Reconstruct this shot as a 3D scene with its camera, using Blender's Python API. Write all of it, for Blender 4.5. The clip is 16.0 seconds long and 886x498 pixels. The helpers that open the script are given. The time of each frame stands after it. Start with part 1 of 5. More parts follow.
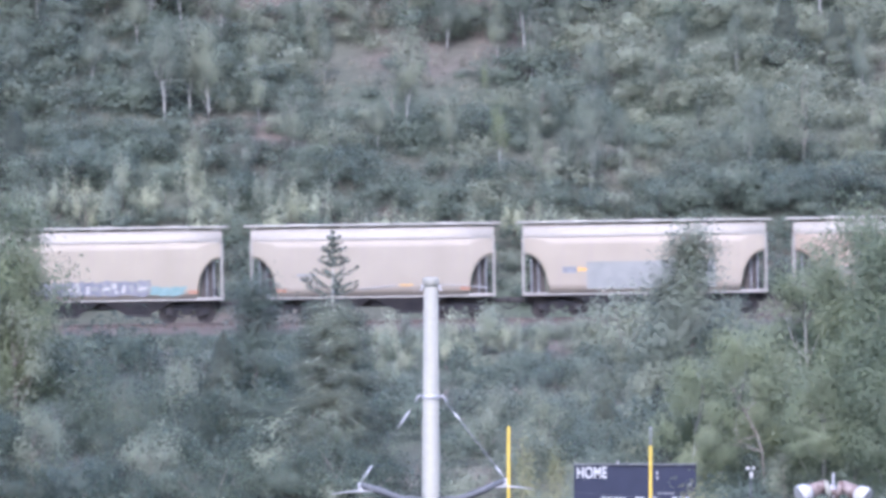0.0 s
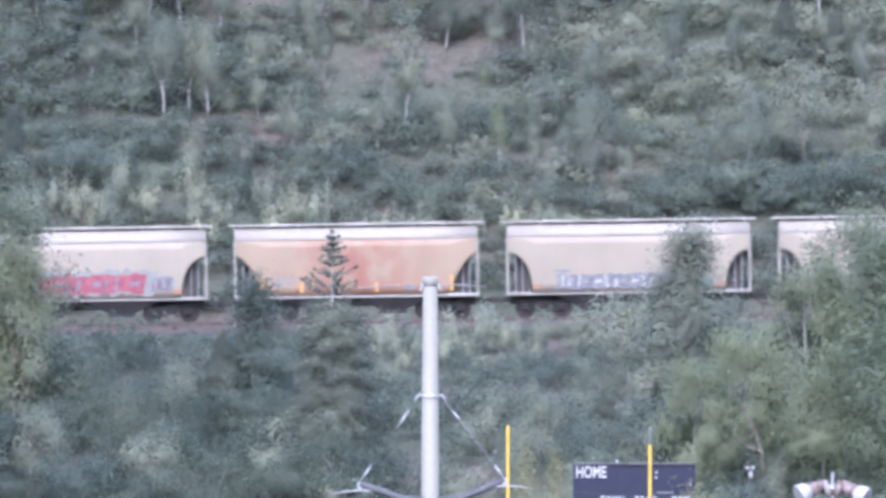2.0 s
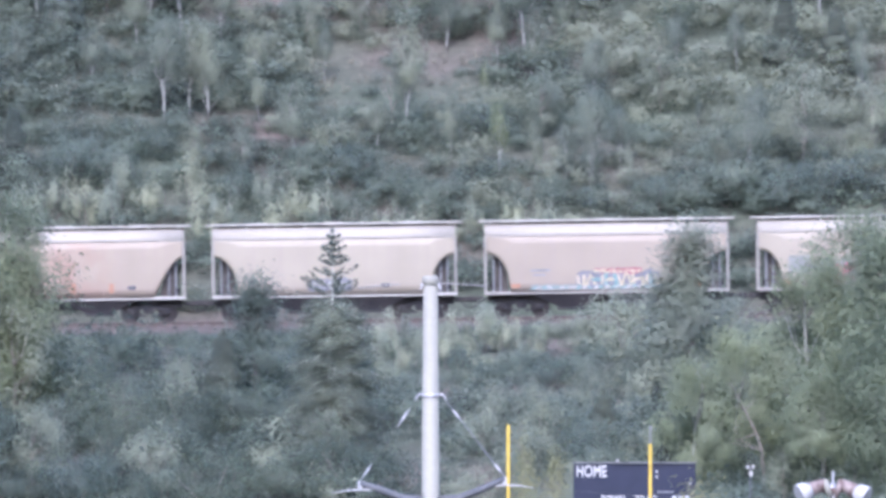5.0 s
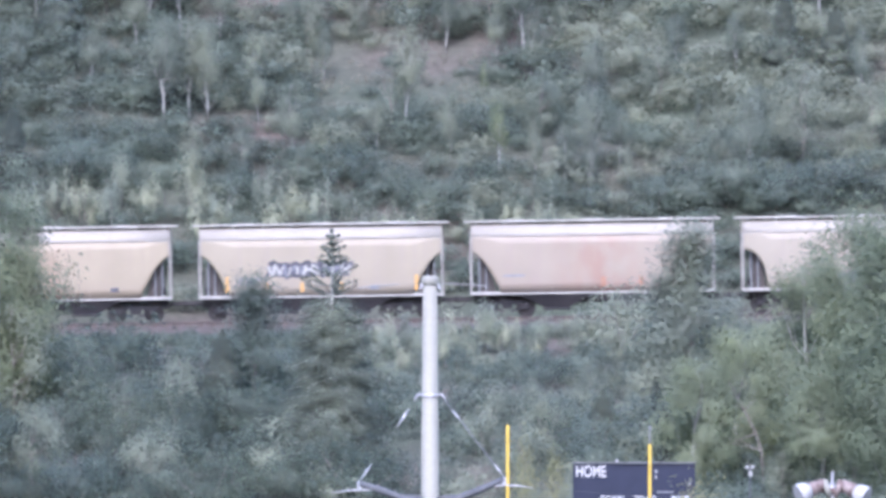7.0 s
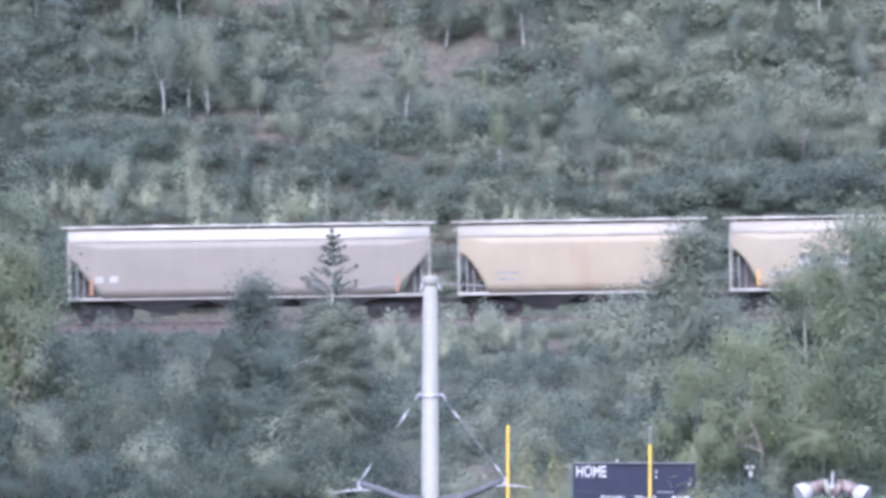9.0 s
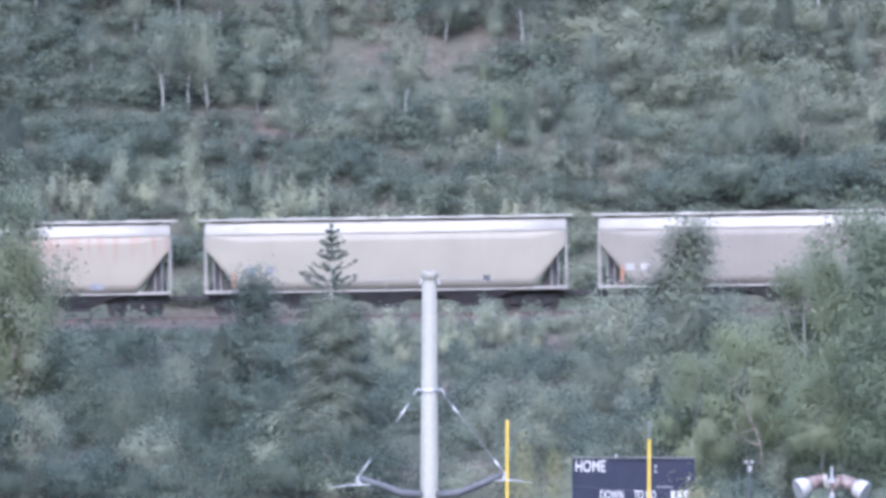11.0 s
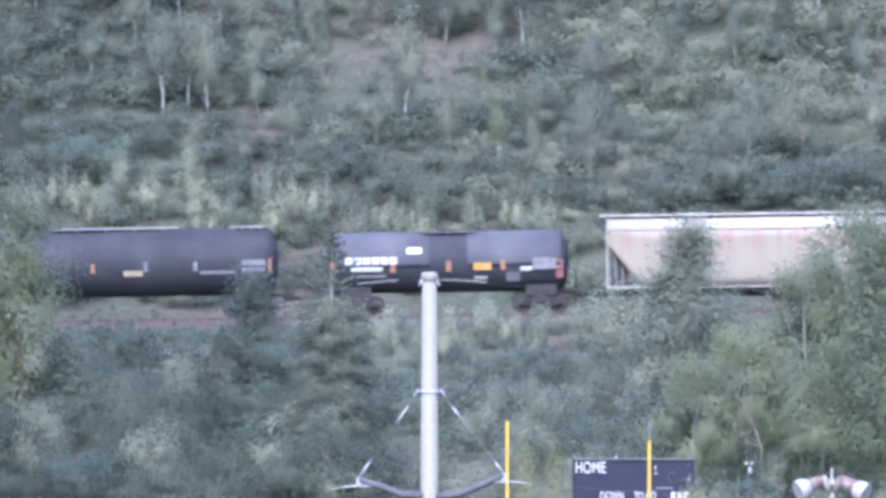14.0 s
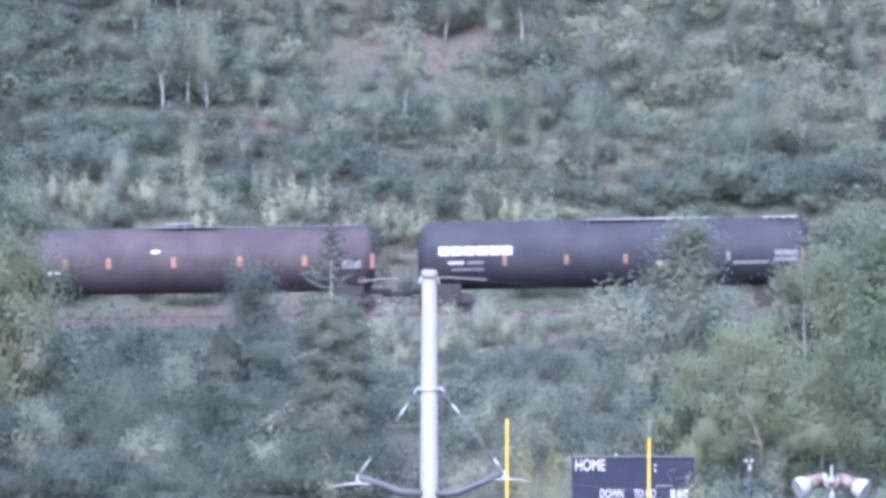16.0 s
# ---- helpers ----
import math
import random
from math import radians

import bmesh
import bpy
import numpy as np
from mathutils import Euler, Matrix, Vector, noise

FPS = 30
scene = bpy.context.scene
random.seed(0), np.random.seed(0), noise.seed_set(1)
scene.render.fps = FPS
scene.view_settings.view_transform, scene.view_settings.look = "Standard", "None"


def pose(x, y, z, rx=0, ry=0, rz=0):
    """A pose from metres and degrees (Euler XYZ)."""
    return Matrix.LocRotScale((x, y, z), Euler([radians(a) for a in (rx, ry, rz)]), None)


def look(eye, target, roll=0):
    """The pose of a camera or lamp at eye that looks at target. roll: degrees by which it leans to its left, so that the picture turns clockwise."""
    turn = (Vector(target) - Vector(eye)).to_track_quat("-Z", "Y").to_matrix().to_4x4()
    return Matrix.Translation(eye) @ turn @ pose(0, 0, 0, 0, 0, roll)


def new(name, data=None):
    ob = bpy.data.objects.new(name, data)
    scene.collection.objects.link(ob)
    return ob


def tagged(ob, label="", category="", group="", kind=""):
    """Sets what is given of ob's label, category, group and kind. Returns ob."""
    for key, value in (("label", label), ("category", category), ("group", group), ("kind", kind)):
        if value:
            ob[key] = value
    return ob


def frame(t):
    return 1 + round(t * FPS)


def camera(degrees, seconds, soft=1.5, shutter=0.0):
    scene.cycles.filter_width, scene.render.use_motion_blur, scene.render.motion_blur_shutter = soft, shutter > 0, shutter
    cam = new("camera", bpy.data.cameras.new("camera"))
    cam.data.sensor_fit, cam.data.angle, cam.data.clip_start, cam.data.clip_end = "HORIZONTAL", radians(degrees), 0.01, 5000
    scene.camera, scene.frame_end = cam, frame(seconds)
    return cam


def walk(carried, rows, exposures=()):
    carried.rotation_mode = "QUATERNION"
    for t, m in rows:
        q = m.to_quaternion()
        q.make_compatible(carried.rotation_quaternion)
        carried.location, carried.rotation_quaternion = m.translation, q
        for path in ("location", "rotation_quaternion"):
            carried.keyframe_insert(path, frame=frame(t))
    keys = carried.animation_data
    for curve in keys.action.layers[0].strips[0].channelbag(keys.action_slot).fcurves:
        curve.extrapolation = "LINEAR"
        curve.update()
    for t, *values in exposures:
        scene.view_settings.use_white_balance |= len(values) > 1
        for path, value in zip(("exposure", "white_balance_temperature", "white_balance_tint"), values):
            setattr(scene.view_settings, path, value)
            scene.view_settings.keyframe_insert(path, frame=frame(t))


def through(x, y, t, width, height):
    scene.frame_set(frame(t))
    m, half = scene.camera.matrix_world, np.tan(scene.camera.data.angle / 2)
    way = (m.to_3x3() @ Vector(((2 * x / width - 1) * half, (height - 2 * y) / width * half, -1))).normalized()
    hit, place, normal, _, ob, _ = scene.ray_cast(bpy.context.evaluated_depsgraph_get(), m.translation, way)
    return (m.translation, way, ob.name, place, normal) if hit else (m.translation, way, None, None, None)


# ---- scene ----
# The line of sight runs level along +y from 16.6 m above the playing field; the railway crosses it about 800 m away.
EYE = 16.6
SIDE = 798.5          # distance of the train's near side
RAIL = 13.28          # rail height where the line of sight crosses the track
GRADE = 0.015         # the track climbs towards +x
cam = camera(3.0076, 16.0, soft=3.6, shutter=0.25)
TILT = 0.001919       # degrees: one step of the drifts below
DRIFT = [(0.0, 0.0, 0.0), (0.5, 0.2, -0.9), (1.0, 0.0, -0.8), (1.5, 0.0, -1.1), (2.0, -1.2, -1.1), (2.5, -0.2, -1.1), (3.0, 0.0, -2.3), (3.5, -1.2, -2.6), (4.0, 0.0, -2.5), (6.5, -1.7, -2.5), (7.0, -1.5, -2.3), (7.5, -2.5, -3.1), (8.0, -0.8, -3.1), (8.5, -0.8, -2.6), (9.0, -1.2, -2.1), (11.5, -2.7, -12.4), (12.0, -0.2, -11.7), (12.5, -2.3, -10.1), (13.0, -1.7, -10.5), (13.5, -1.9, -11.8), (14.0, -2.5, -9.2), (14.5, -3.5, -11.7), (15.0, -3.5, -11.1), (15.5, -2.9, -11.1), (16.0, -2.9, -13.4)]
walk(cam, [(t, pose(0, 0, EYE, 90 + dy * TILT, 0, dx * TILT)) for t, dx, dy in DRIFT],
     exposures=[(0, 1.5, 5370, 23), (4, 1.5, 5370, 23), (9, 1.48, 5350, 22), (11.5, 1.41, 5260, 20), (13.5, 1.41, 5240, 20), (14, 1.56, 5240, 21), (14.5, 1.7, 5250, 23), (16, 1.72, 5180, 23)])

# ---- light: a thin overcast with a broad low sun behind the viewer ----
world = bpy.data.worlds.new("world")
scene.world = world
world.use_nodes = True
wn = world.node_tree.nodes
sky = wn.new("ShaderNodeTexSky")
sky.sky_type, sky.sun_disc = "NISHITA", False
sky.sun_elevation, sky.sun_rotation = radians(48), radians(190)
sky.air_density, sky.dust_density = 1.0, 3.0
wn["Background"].inputs["Strength"].default_value = 0.15
world.node_tree.links.new(sky.outputs[0], wn["Background"].inputs["Color"])
sun = new("sun", bpy.data.lights.new("sun", "SUN"))
sun.data.energy, sun.data.angle, sun.data.color = 1.4, radians(30), (1.0, 0.95, 0.9)
sun.matrix_world = look((0, 0, 0), (math.sin(radians(10)), math.cos(radians(10)), -math.tan(radians(48))))


# ---- materials ----
def mat(name, colour, rough=0.7, metal=0.0, spec=0.4):
    m = bpy.data.materials.new(name)
    m.use_nodes = True
    b = m.node_tree.nodes["Principled BSDF"]
    b.inputs["Base Color"].default_value = (*colour, 1)
    b.inputs["Roughness"].default_value = rough
    b.inputs["Metallic"].default_value = metal
    b.inputs["Specular IOR Level"].default_value = spec
    return m


def nodes(m):
    t = m.node_tree
    return t.nodes, t.links, t.nodes["Principled BSDF"]


def noisy(m, n, l, scale, stretch=(1, 1, 1), detail=4, coord="Object"):
    """A noise value in the thing's own metres."""
    tc, mp, no = n.new("ShaderNodeTexCoord"), n.new("ShaderNodeMapping"), n.new("ShaderNodeTexNoise")
    mp.inputs["Scale"].default_value = stretch
    no.inputs["Scale"].default_value, no.inputs["Detail"].default_value = scale, detail
    l.new(tc.outputs[coord], mp.inputs["Vector"])
    l.new(mp.outputs[0], no.inputs["Vector"])
    return no.outputs["Fac"]


def ramp(n, l, value, stops):
    r = n.new("ShaderNodeValToRGB")
    e = r.color_ramp.elements
    e[0].position, e[0].color = stops[0][0], (*stops[0][1], 1)
    e[1].position, e[1].color = stops[-1][0], (*stops[-1][1], 1)
    for p, c in stops[1:-1]:
        e.new(p).color = (*c, 1)
    l.new(value, r.inputs["Fac"])
    return r.outputs["Color"]


def mixed(n, l, fac, a, b, how="MIX"):
    x = n.new("ShaderNodeMix")
    x.data_type, x.blend_type = "RGBA", how
    for socket, v in ((x.inputs[0], fac), (x.inputs[6], a), (x.inputs[7], b)):
        if isinstance(v, (int, float)):
            socket.default_value = v
        elif isinstance(v, tuple):
            socket.default_value = (*v, 1)
        else:
            l.new(v, socket)
    return x.outputs[2]


def worn(name, a, b, rough=0.7, scale=3.0, metal=0.0, bump=0.0, stretch=(1, 1, 1), spec=0.4):
    """Two tones broken up by a coarse and a fine noise."""
    m = mat(name, a, rough, metal, spec)
    n, l, p = nodes(m)
    coarse = ramp(n, l, noisy(m, n, l, scale, stretch), [(0.38, a), (0.62, b)])
    fine = ramp(n, l, noisy(m, n, l, scale * 9), [(0.3, (0.93, 0.93, 0.93)), (0.7, (1.05, 1.05, 1.05))])
    l.new(mixed(n, l, 1.0, coarse, fine, "MULTIPLY"), p.inputs["Base Color"])
    if bump:
        bn = n.new("ShaderNodeBump")
        bn.inputs["Strength"].default_value = bump
        l.new(noisy(m, n, l, scale * 6), bn.inputs["Height"])
        l.new(bn.outputs[0], p.inputs["Normal"])
    return m


def leafy(name, dark, light, gloss=0.3, through=0.5, airy=0.36):
    """Leaves: tone by tree and by leaf, slightly glossy, some light passing through."""
    m = mat(name, dark, 0.55, 0.0, gloss)
    n, l, p = nodes(m)
    geo, info = n.new("ShaderNodeNewGeometry"), n.new("ShaderNodeObjectInfo")
    leaf = ramp(n, l, geo.outputs["Random Per Island"], [(0.0, dark), (1.0, light)])
    tree = ramp(n, l, info.outputs["Random"], [(0.0, (0.76, 0.8, 0.82)), (0.35, (0.93, 0.96, 0.97)), (0.7, (1.05, 1.04, 1.0)), (1.0, (1.22, 1.2, 1.14))])
    patch = n.new("ShaderNodeTexNoise")
    patch.inputs["Scale"].default_value, patch.inputs["Detail"].default_value = 0.42, 2
    l.new(geo.outputs["Position"], patch.inputs["Vector"])
    growth = ramp(n, l, patch.outputs["Fac"], [(0.32, (0.82, 0.84, 0.86)), (0.68, (1.18, 1.17, 1.12))])
    tone = mixed(n, l, 1.0, mixed(n, l, 1.0, leaf, tree, "MULTIPLY"), growth, "MULTIPLY")
    l.new(tone, p.inputs["Base Color"])
    tr, add = n.new("ShaderNodeBsdfTranslucent"), n.new("ShaderNodeMixShader")
    l.new(tone, tr.inputs["Color"])
    add.inputs[0].default_value = through
    l.new(p.outputs[0], add.inputs[1])
    l.new(tr.outputs[0], add.inputs[2])
    # each blade of the mesh is a spray of leaves with gaps between them
    gaps, spray = n.new("ShaderNodeBsdfTransparent"), n.new("ShaderNodeMixShader")
    spray.inputs[0].default_value = airy
    l.new(add.outputs[0], spray.inputs[1])
    l.new(gaps.outputs[0], spray.inputs[2])
    l.new(spray.outputs[0], n["Material Output"].inputs["Surface"])
    return m


def hopper_paint(name, base, dirt, rust=0.0, where=0.0, spread=9.0, streaks=0.0):
    """Faded car paint: grime from the sill, vertical run-off streaks, a rust patch centred at 'where' along the car."""
    m = mat(name, base, 0.55, 0.0, 0.4)
    n, l, p = nodes(m)
    tc, sep = n.new("ShaderNodeTexCoord"), n.new("ShaderNodeSeparateXYZ")
    l.new(tc.outputs["Object"], sep.inputs[0])
    broad = ramp(n, l, noisy(m, n, l, 0.55), [(0.35, base), (0.65, tuple(c * 0.9 for c in base))])
    runs = ramp(n, l, noisy(m, n, l, 1.0, (3.4, 1, 0.22), 4), [(0.5, (0, 0, 0)), (0.75, (0.35, 0.35, 0.35))])
    col = mixed(n, l, runs, broad, dirt)
    low = n.new("ShaderNodeMapRange")
    low.inputs["From Min"].default_value, low.inputs["From Max"].default_value = 2.0, 1.0
    l.new(sep.outputs["Z"], low.inputs["Value"])
    splash = n.new("ShaderNodeMath")
    splash.operation = "MULTIPLY"
    l.new(low.outputs[0], splash.inputs[0])
    l.new(noisy(m, n, l, 1.6), splash.inputs[1])
    col = mixed(n, l, splash.outputs[0], col, dirt)
    if rust:
        away = n.new("ShaderNodeMath")
        away.operation, away.inputs[1].default_value = "SUBTRACT", where
        l.new(sep.outputs["X"], away.inputs[0])
        dist = n.new("ShaderNodeMath")
        dist.operation = "ABSOLUTE"
        l.new(away.outputs[0], dist.inputs[0])
        near = n.new("ShaderNodeMapRange")
        near.inputs["From Min"].default_value, near.inputs["From Max"].default_value = spread, 0.0
        l.new(dist.outputs[0], near.inputs["Value"])
        blot = ramp(n, l, noisy(m, n, l, 0.9, (1, 1, 0.8), 5), [(0.36, (0, 0, 0)), (0.6, (1, 1, 1))])
        amount = n.new("ShaderNodeMath")
        amount.operation = "MULTIPLY"
        l.new(near.outputs[0], amount.inputs[0])
        l.new(blot, amount.inputs[1])
        scaled = n.new("ShaderNodeMath")
        scaled.operation, scaled.inputs[1].default_value = "MULTIPLY", rust
        l.new(amount.outputs[0], scaled.inputs[0])
        col = mixed(n, l, scaled.outputs[0], col, (0.24, 0.11, 0.08))
    if streaks:
        bars = ramp(n, l, noisy(m, n, l, 1.0, (3.2, 1, 0.16), 4), [(0.47, (0, 0, 0)), (0.6, (0.85, 0.85, 0.85))])
        high = n.new("ShaderNodeMapRange")
        high.inputs["From Min"].default_value, high.inputs["From Max"].default_value = 2.3, 3.7
        l.new(sep.outputs["Z"], high.inputs["Value"])
        amount = n.new("ShaderNodeMath")
        amount.operation = "MULTIPLY"
        l.new(bars, amount.inputs[0])
        l.new(high.outputs[0], amount.inputs[1])
        scaled = n.new("ShaderNodeMath")
        scaled.operation, scaled.inputs[1].default_value = "MULTIPLY", streaks
        l.new(amount.outputs[0], scaled.inputs[0])
        col = mixed(n, l, scaled.outputs[0], col, (0.26, 0.155, 0.125))
    l.new(col, p.inputs["Base Color"])
    return m


DARK_STEEL = worn("dark_steel", (0.03, 0.029, 0.033), (0.05, 0.045, 0.046), 0.75, 2.0)
WHEEL_STEEL = worn("wheel_steel", (0.04, 0.036, 0.038), (0.065, 0.055, 0.052), 0.6, 4.0, 0.4)
RAIL_STEEL = worn("rail_steel", (0.09, 0.075, 0.07), (0.13, 0.105, 0.095), 0.6, 6.0, 0.3)
SLEEPER = worn("sleeper_wood", (0.07, 0.055, 0.05), (0.12, 0.095, 0.08), 0.9, 3.0)
BALLAST = worn("ballast", (0.07, 0.06, 0.055), (0.1, 0.084, 0.075), 0.95, 2.5, bump=0.6)
TANK_BLACK = worn("tank_black", (0.034, 0.037, 0.047), (0.05, 0.052, 0.062), 0.72, 0.6, spec=0.25)
TANK_GREY = worn("tank_upper_grey", (0.085, 0.088, 0.108), (0.11, 0.112, 0.13), 0.7, 0.7, spec=0.25)
TANK_BROWN = worn("tank_brown_black", (0.058, 0.05, 0.056), (0.08, 0.069, 0.072), 0.7, 0.7, spec=0.25)
WHITE_MARK = worn("white_marking", (0.46, 0.46, 0.46), (0.54, 0.54, 0.54), 0.5, 4.0)
GREY_MARK = worn("grey_marking", (0.16, 0.165, 0.18), (0.22, 0.225, 0.24), 0.6, 4.0)
YELLOW_MARK = worn("yellow_reflector", (0.5, 0.27, 0.08), (0.55, 0.33, 0.11), 0.4, 6.0)
# orange toned down for the distance haze
ORANGE_MARK = worn("orange_reflector", (0.28, 0.15, 0.1), (0.33, 0.18, 0.12), 0.4, 6.0)
RED_MARK = worn("red_marking", (0.28, 0.13, 0.125), (0.33, 0.16, 0.15), 0.4, 6.0)
SPRAY = {
    "black": worn("black_spray_paint", (0.05, 0.05, 0.06), (0.09, 0.09, 0.11), 0.6, 3.0),
    "slate": worn("slate_spray_paint", (0.13, 0.135, 0.16), (0.18, 0.18, 0.205), 0.6, 3.0),
    "white": worn("white_spray_paint", (0.32, 0.315, 0.3), (0.37, 0.362, 0.345), 0.6, 3.0),
    "teal": worn("teal_spray_paint", (0.14, 0.225, 0.225), (0.18, 0.265, 0.265), 0.6, 3.0),
    "red": worn("red_spray_paint", (0.22, 0.06, 0.085), (0.29, 0.1, 0.12), 0.6, 3.0),
    "cream": worn("cream_spray_paint", (0.36, 0.31, 0.22), (0.42, 0.36, 0.27), 0.6, 3.0),
    "grey_blue": worn("grey_blue_patch_paint", (0.2, 0.205, 0.196), (0.228, 0.232, 0.22), 0.6, 1.5),
}
BARK = worn("grey_bark", (0.16, 0.14, 0.12), (0.26, 0.235, 0.21), 0.9, 5.0)
PALE_BARK = worn("pale_aspen_bark", (0.25, 0.25, 0.23), (0.34, 0.335, 0.31), 0.85, 5.0, stretch=(1, 1, 0.4))
# leaf colours are lifted and greyed to hold the haze of the distance
LEAF = leafy("aspen_leaf", (0.25, 0.28, 0.22), (0.285, 0.315, 0.25))
LEAF_DEEP = leafy("shrub_leaf", (0.155, 0.192, 0.16), (0.18, 0.218, 0.18))
LEAF_BRIGHT = leafy("bright_leaf", (0.225, 0.262, 0.175), (0.265, 0.3, 0.2))
LEAF_DUSKY = leafy("dusky_leaf", (0.112, 0.143, 0.115), (0.135, 0.168, 0.134))
LEAF_POPLAR = leafy("poplar_leaf", (0.2, 0.24, 0.2), (0.23, 0.27, 0.22))
LEAF_STRAW = leafy("dry_grass_blade", (0.25, 0.245, 0.2), (0.31, 0.3, 0.24))
LEAF_LIME = leafy("lime_leaf", (0.4, 0.385, 0.2), (0.48, 0.46, 0.26))
LEAF_SILVER = leafy("silver_leaf", (0.34, 0.365, 0.285), (0.42, 0.445, 0.345))
NEEDLE = leafy("spruce_needle", (0.16, 0.19, 0.158), (0.19, 0.22, 0.18), airy=0.45)
POLE_WHITE = worn("weathered_pole", (0.23, 0.227, 0.195), (0.27, 0.265, 0.228), 0.6, 1.4, stretch=(1, 1, 0.2))
GALV = worn("galvanised_steel", (0.40, 0.40, 0.42), (0.5, 0.5, 0.52), 0.45, 8.0, 0.3)
ARM_GREY = worn("dark_grey_arm", (0.07, 0.075, 0.085), (0.11, 0.115, 0.125), 0.6, 3.0)
WIRE = worn("wire_grey", (0.07, 0.07, 0.075), (0.11, 0.11, 0.11), 0.5, 9.0, 0.4)
GOAL_YELLOW = worn("goal_yellow", (0.52, 0.37, 0.05), (0.6, 0.44, 0.08), 0.45, 2.0)
BOARD_NAVY = worn("board_navy", (0.010, 0.014, 0.034), (0.016, 0.02, 0.044), 0.5, 1.0)
LAMP_WHITE = worn("lamp_glass_white", (0.34, 0.335, 0.33), (0.42, 0.415, 0.41), 0.25, 5.0)
LAMP_RUST = worn("lamp_housing_rust", (0.13, 0.09, 0.082), (0.26, 0.215, 0.2), 0.7, 5.0)


def ground_mat():
    """Dry grass and soil: green turf, straw and reddish bare earth."""
    m = mat("ground_grass", (0.1, 0.1, 0.06), 0.95)
    n, l, p = nodes(m)
    a = ramp(n, l, noisy(m, n, l, 0.09, detail=6), [(0.38, (0.07, 0.085, 0.06)), (0.52, (0.085, 0.087, 0.066)), (0.66, (0.115, 0.094, 0.08))])
    b = ramp(n, l, noisy(m, n, l, 2.2, detail=6), [(0.3, (0.7, 0.7, 0.7)), (0.7, (1.2, 1.2, 1.2))])
    l.new(mixed(n, l, 1.0, a, b, "MULTIPLY"), p.inputs["Base Color"])
    bn = n.new("ShaderNodeBump")
    bn.inputs["Strength"].default_value = 0.7
    l.new(noisy(m, n, l, 5.0), bn.inputs["Height"])
    l.new(bn.outputs[0], p.inputs["Normal"])
    return m


GROUND = ground_mat()


# ---- mesh helpers ----
def part(name, bm, material, parent=None, label=""):
    me = bpy.data.meshes.new(name)
    bm.to_mesh(me)
    bm.free()
    me.materials.append(material)
    ob = new(name, me)
    ob.parent = parent
    if label:
        tagged(ob, label)
    return ob


def empty(name, label, category, group="", m=None):
    ob = new(name)
    ob.empty_display_size = 0.3
    tagged(ob, label, category, group)
    if m is not None:
        ob.matrix_basis = m
    return ob


def box(bm, c, s, turn=None):
    m = Matrix.Translation(c)
    if turn is not None:
        m = m @ turn
    return bmesh.ops.create_cube(bm, size=1, matrix=m @ Matrix.Diagonal((*s, 1)))["verts"]


def rounded(bm, c, s, r=0.02):
    vs = box(bm, c, s)
    es = list({e for v in vs for e in v.link_edges})
    bmesh.ops.bevel(bm, geom=es, offset=r, segments=1, affect="EDGES")


def rod(bm, p, q, r, r2=None, seg=10):
    p, q = Vector(p), Vector(q)
    d = q - p
    m = Matrix.Translation((p + q) / 2) @ d.to_track_quat("Z", "Y").to_matrix().to_4x4()
    bmesh.ops.create_cone(bm, cap_ends=True, segments=seg, radius1=r, radius2=r if r2 is None else r2, depth=d.length, matrix=m)


def tube(bm, pts, radii, seg=8):
    """A smooth pipe through points."""
    rings = []
    for i, p in enumerate(pts):
        a, b = Vector(pts[max(i - 1, 0)]), Vector(pts[min(i + 1, len(pts) - 1)])
        q = (b - a).to_track_quat("Z", "Y")
        r = radii[i] if isinstance(radii, (list, tuple)) else radii
        rings.append([bm.verts.new(Vector(p) + q @ Vector((math.cos(k * math.tau / seg) * r, math.sin(k * math.tau / seg) * r, 0))) for k in range(seg)])
    loft(bm, rings)
    bm.faces.new(rings[0][::-1])
    bm.faces.new(rings[-1])
    return rings


def loft(bm, rings):
    for a, b in zip(rings, rings[1:]):
        k = len(a)
        for i in range(k):
            f = bm.faces.new((a[i], a[(i + 1) % k], b[(i + 1) % k], b[i]))
            f.smooth = True


def plate(bm, pts, depth, y):
    """A thin flat plate: outline pts (x, z), its face at -y(z), thickness depth."""
    front = [bm.verts.new((x, -(y(z) + depth), z)) for x, z in pts]
    back = [bm.verts.new((x, -(y(z) - 0.03), z)) for x, z in pts]
    bm.faces.new(front)
    k = len(pts)
    for i in range(k):
        bm.faces.new((front[i], back[i], back[(i + 1) % k], front[(i + 1) % k]))


# ---- ground ----
def smooth(a, b, t):
    t = min(max((t - a) / (b - a), 0), 1)
    return t * t * (3 - 2 * t)


def lump(x, y, s):
    return noise.noise((x * s, y * s, 3.1))


def height(x, y):
    """The land: the bank the viewer stands on, a flat field, a slope up to the track bench, the wooded hill behind."""
    near = 14.8 * (1 - smooth(15, 130, y))
    if y < 690:
        return near
    bench = RAIL - 0.62 + GRADE * max(min(x, 150), -150)
    if y < 792.5:
        s = (y - 690) / 102.5
        z = bench * (0.25 * s + 0.75 * s * s * (1.6 - 0.6 * s))
        return z + 0.5 * lump(x, y, 0.12) * min(s * 4, 1) * min((1 - s) * 6, 1)
    if y < 806:
        return bench
    d = y - 806
    rise = 0.5 * d if d < 260 else 130 + 160 * (1 - math.exp(-(d - 260) / 320))
    return bench + rise + (0.9 * lump(x, y, 0.07) + 0.3 * lump(x, y, 0.3)) * min(d / 5, 1)


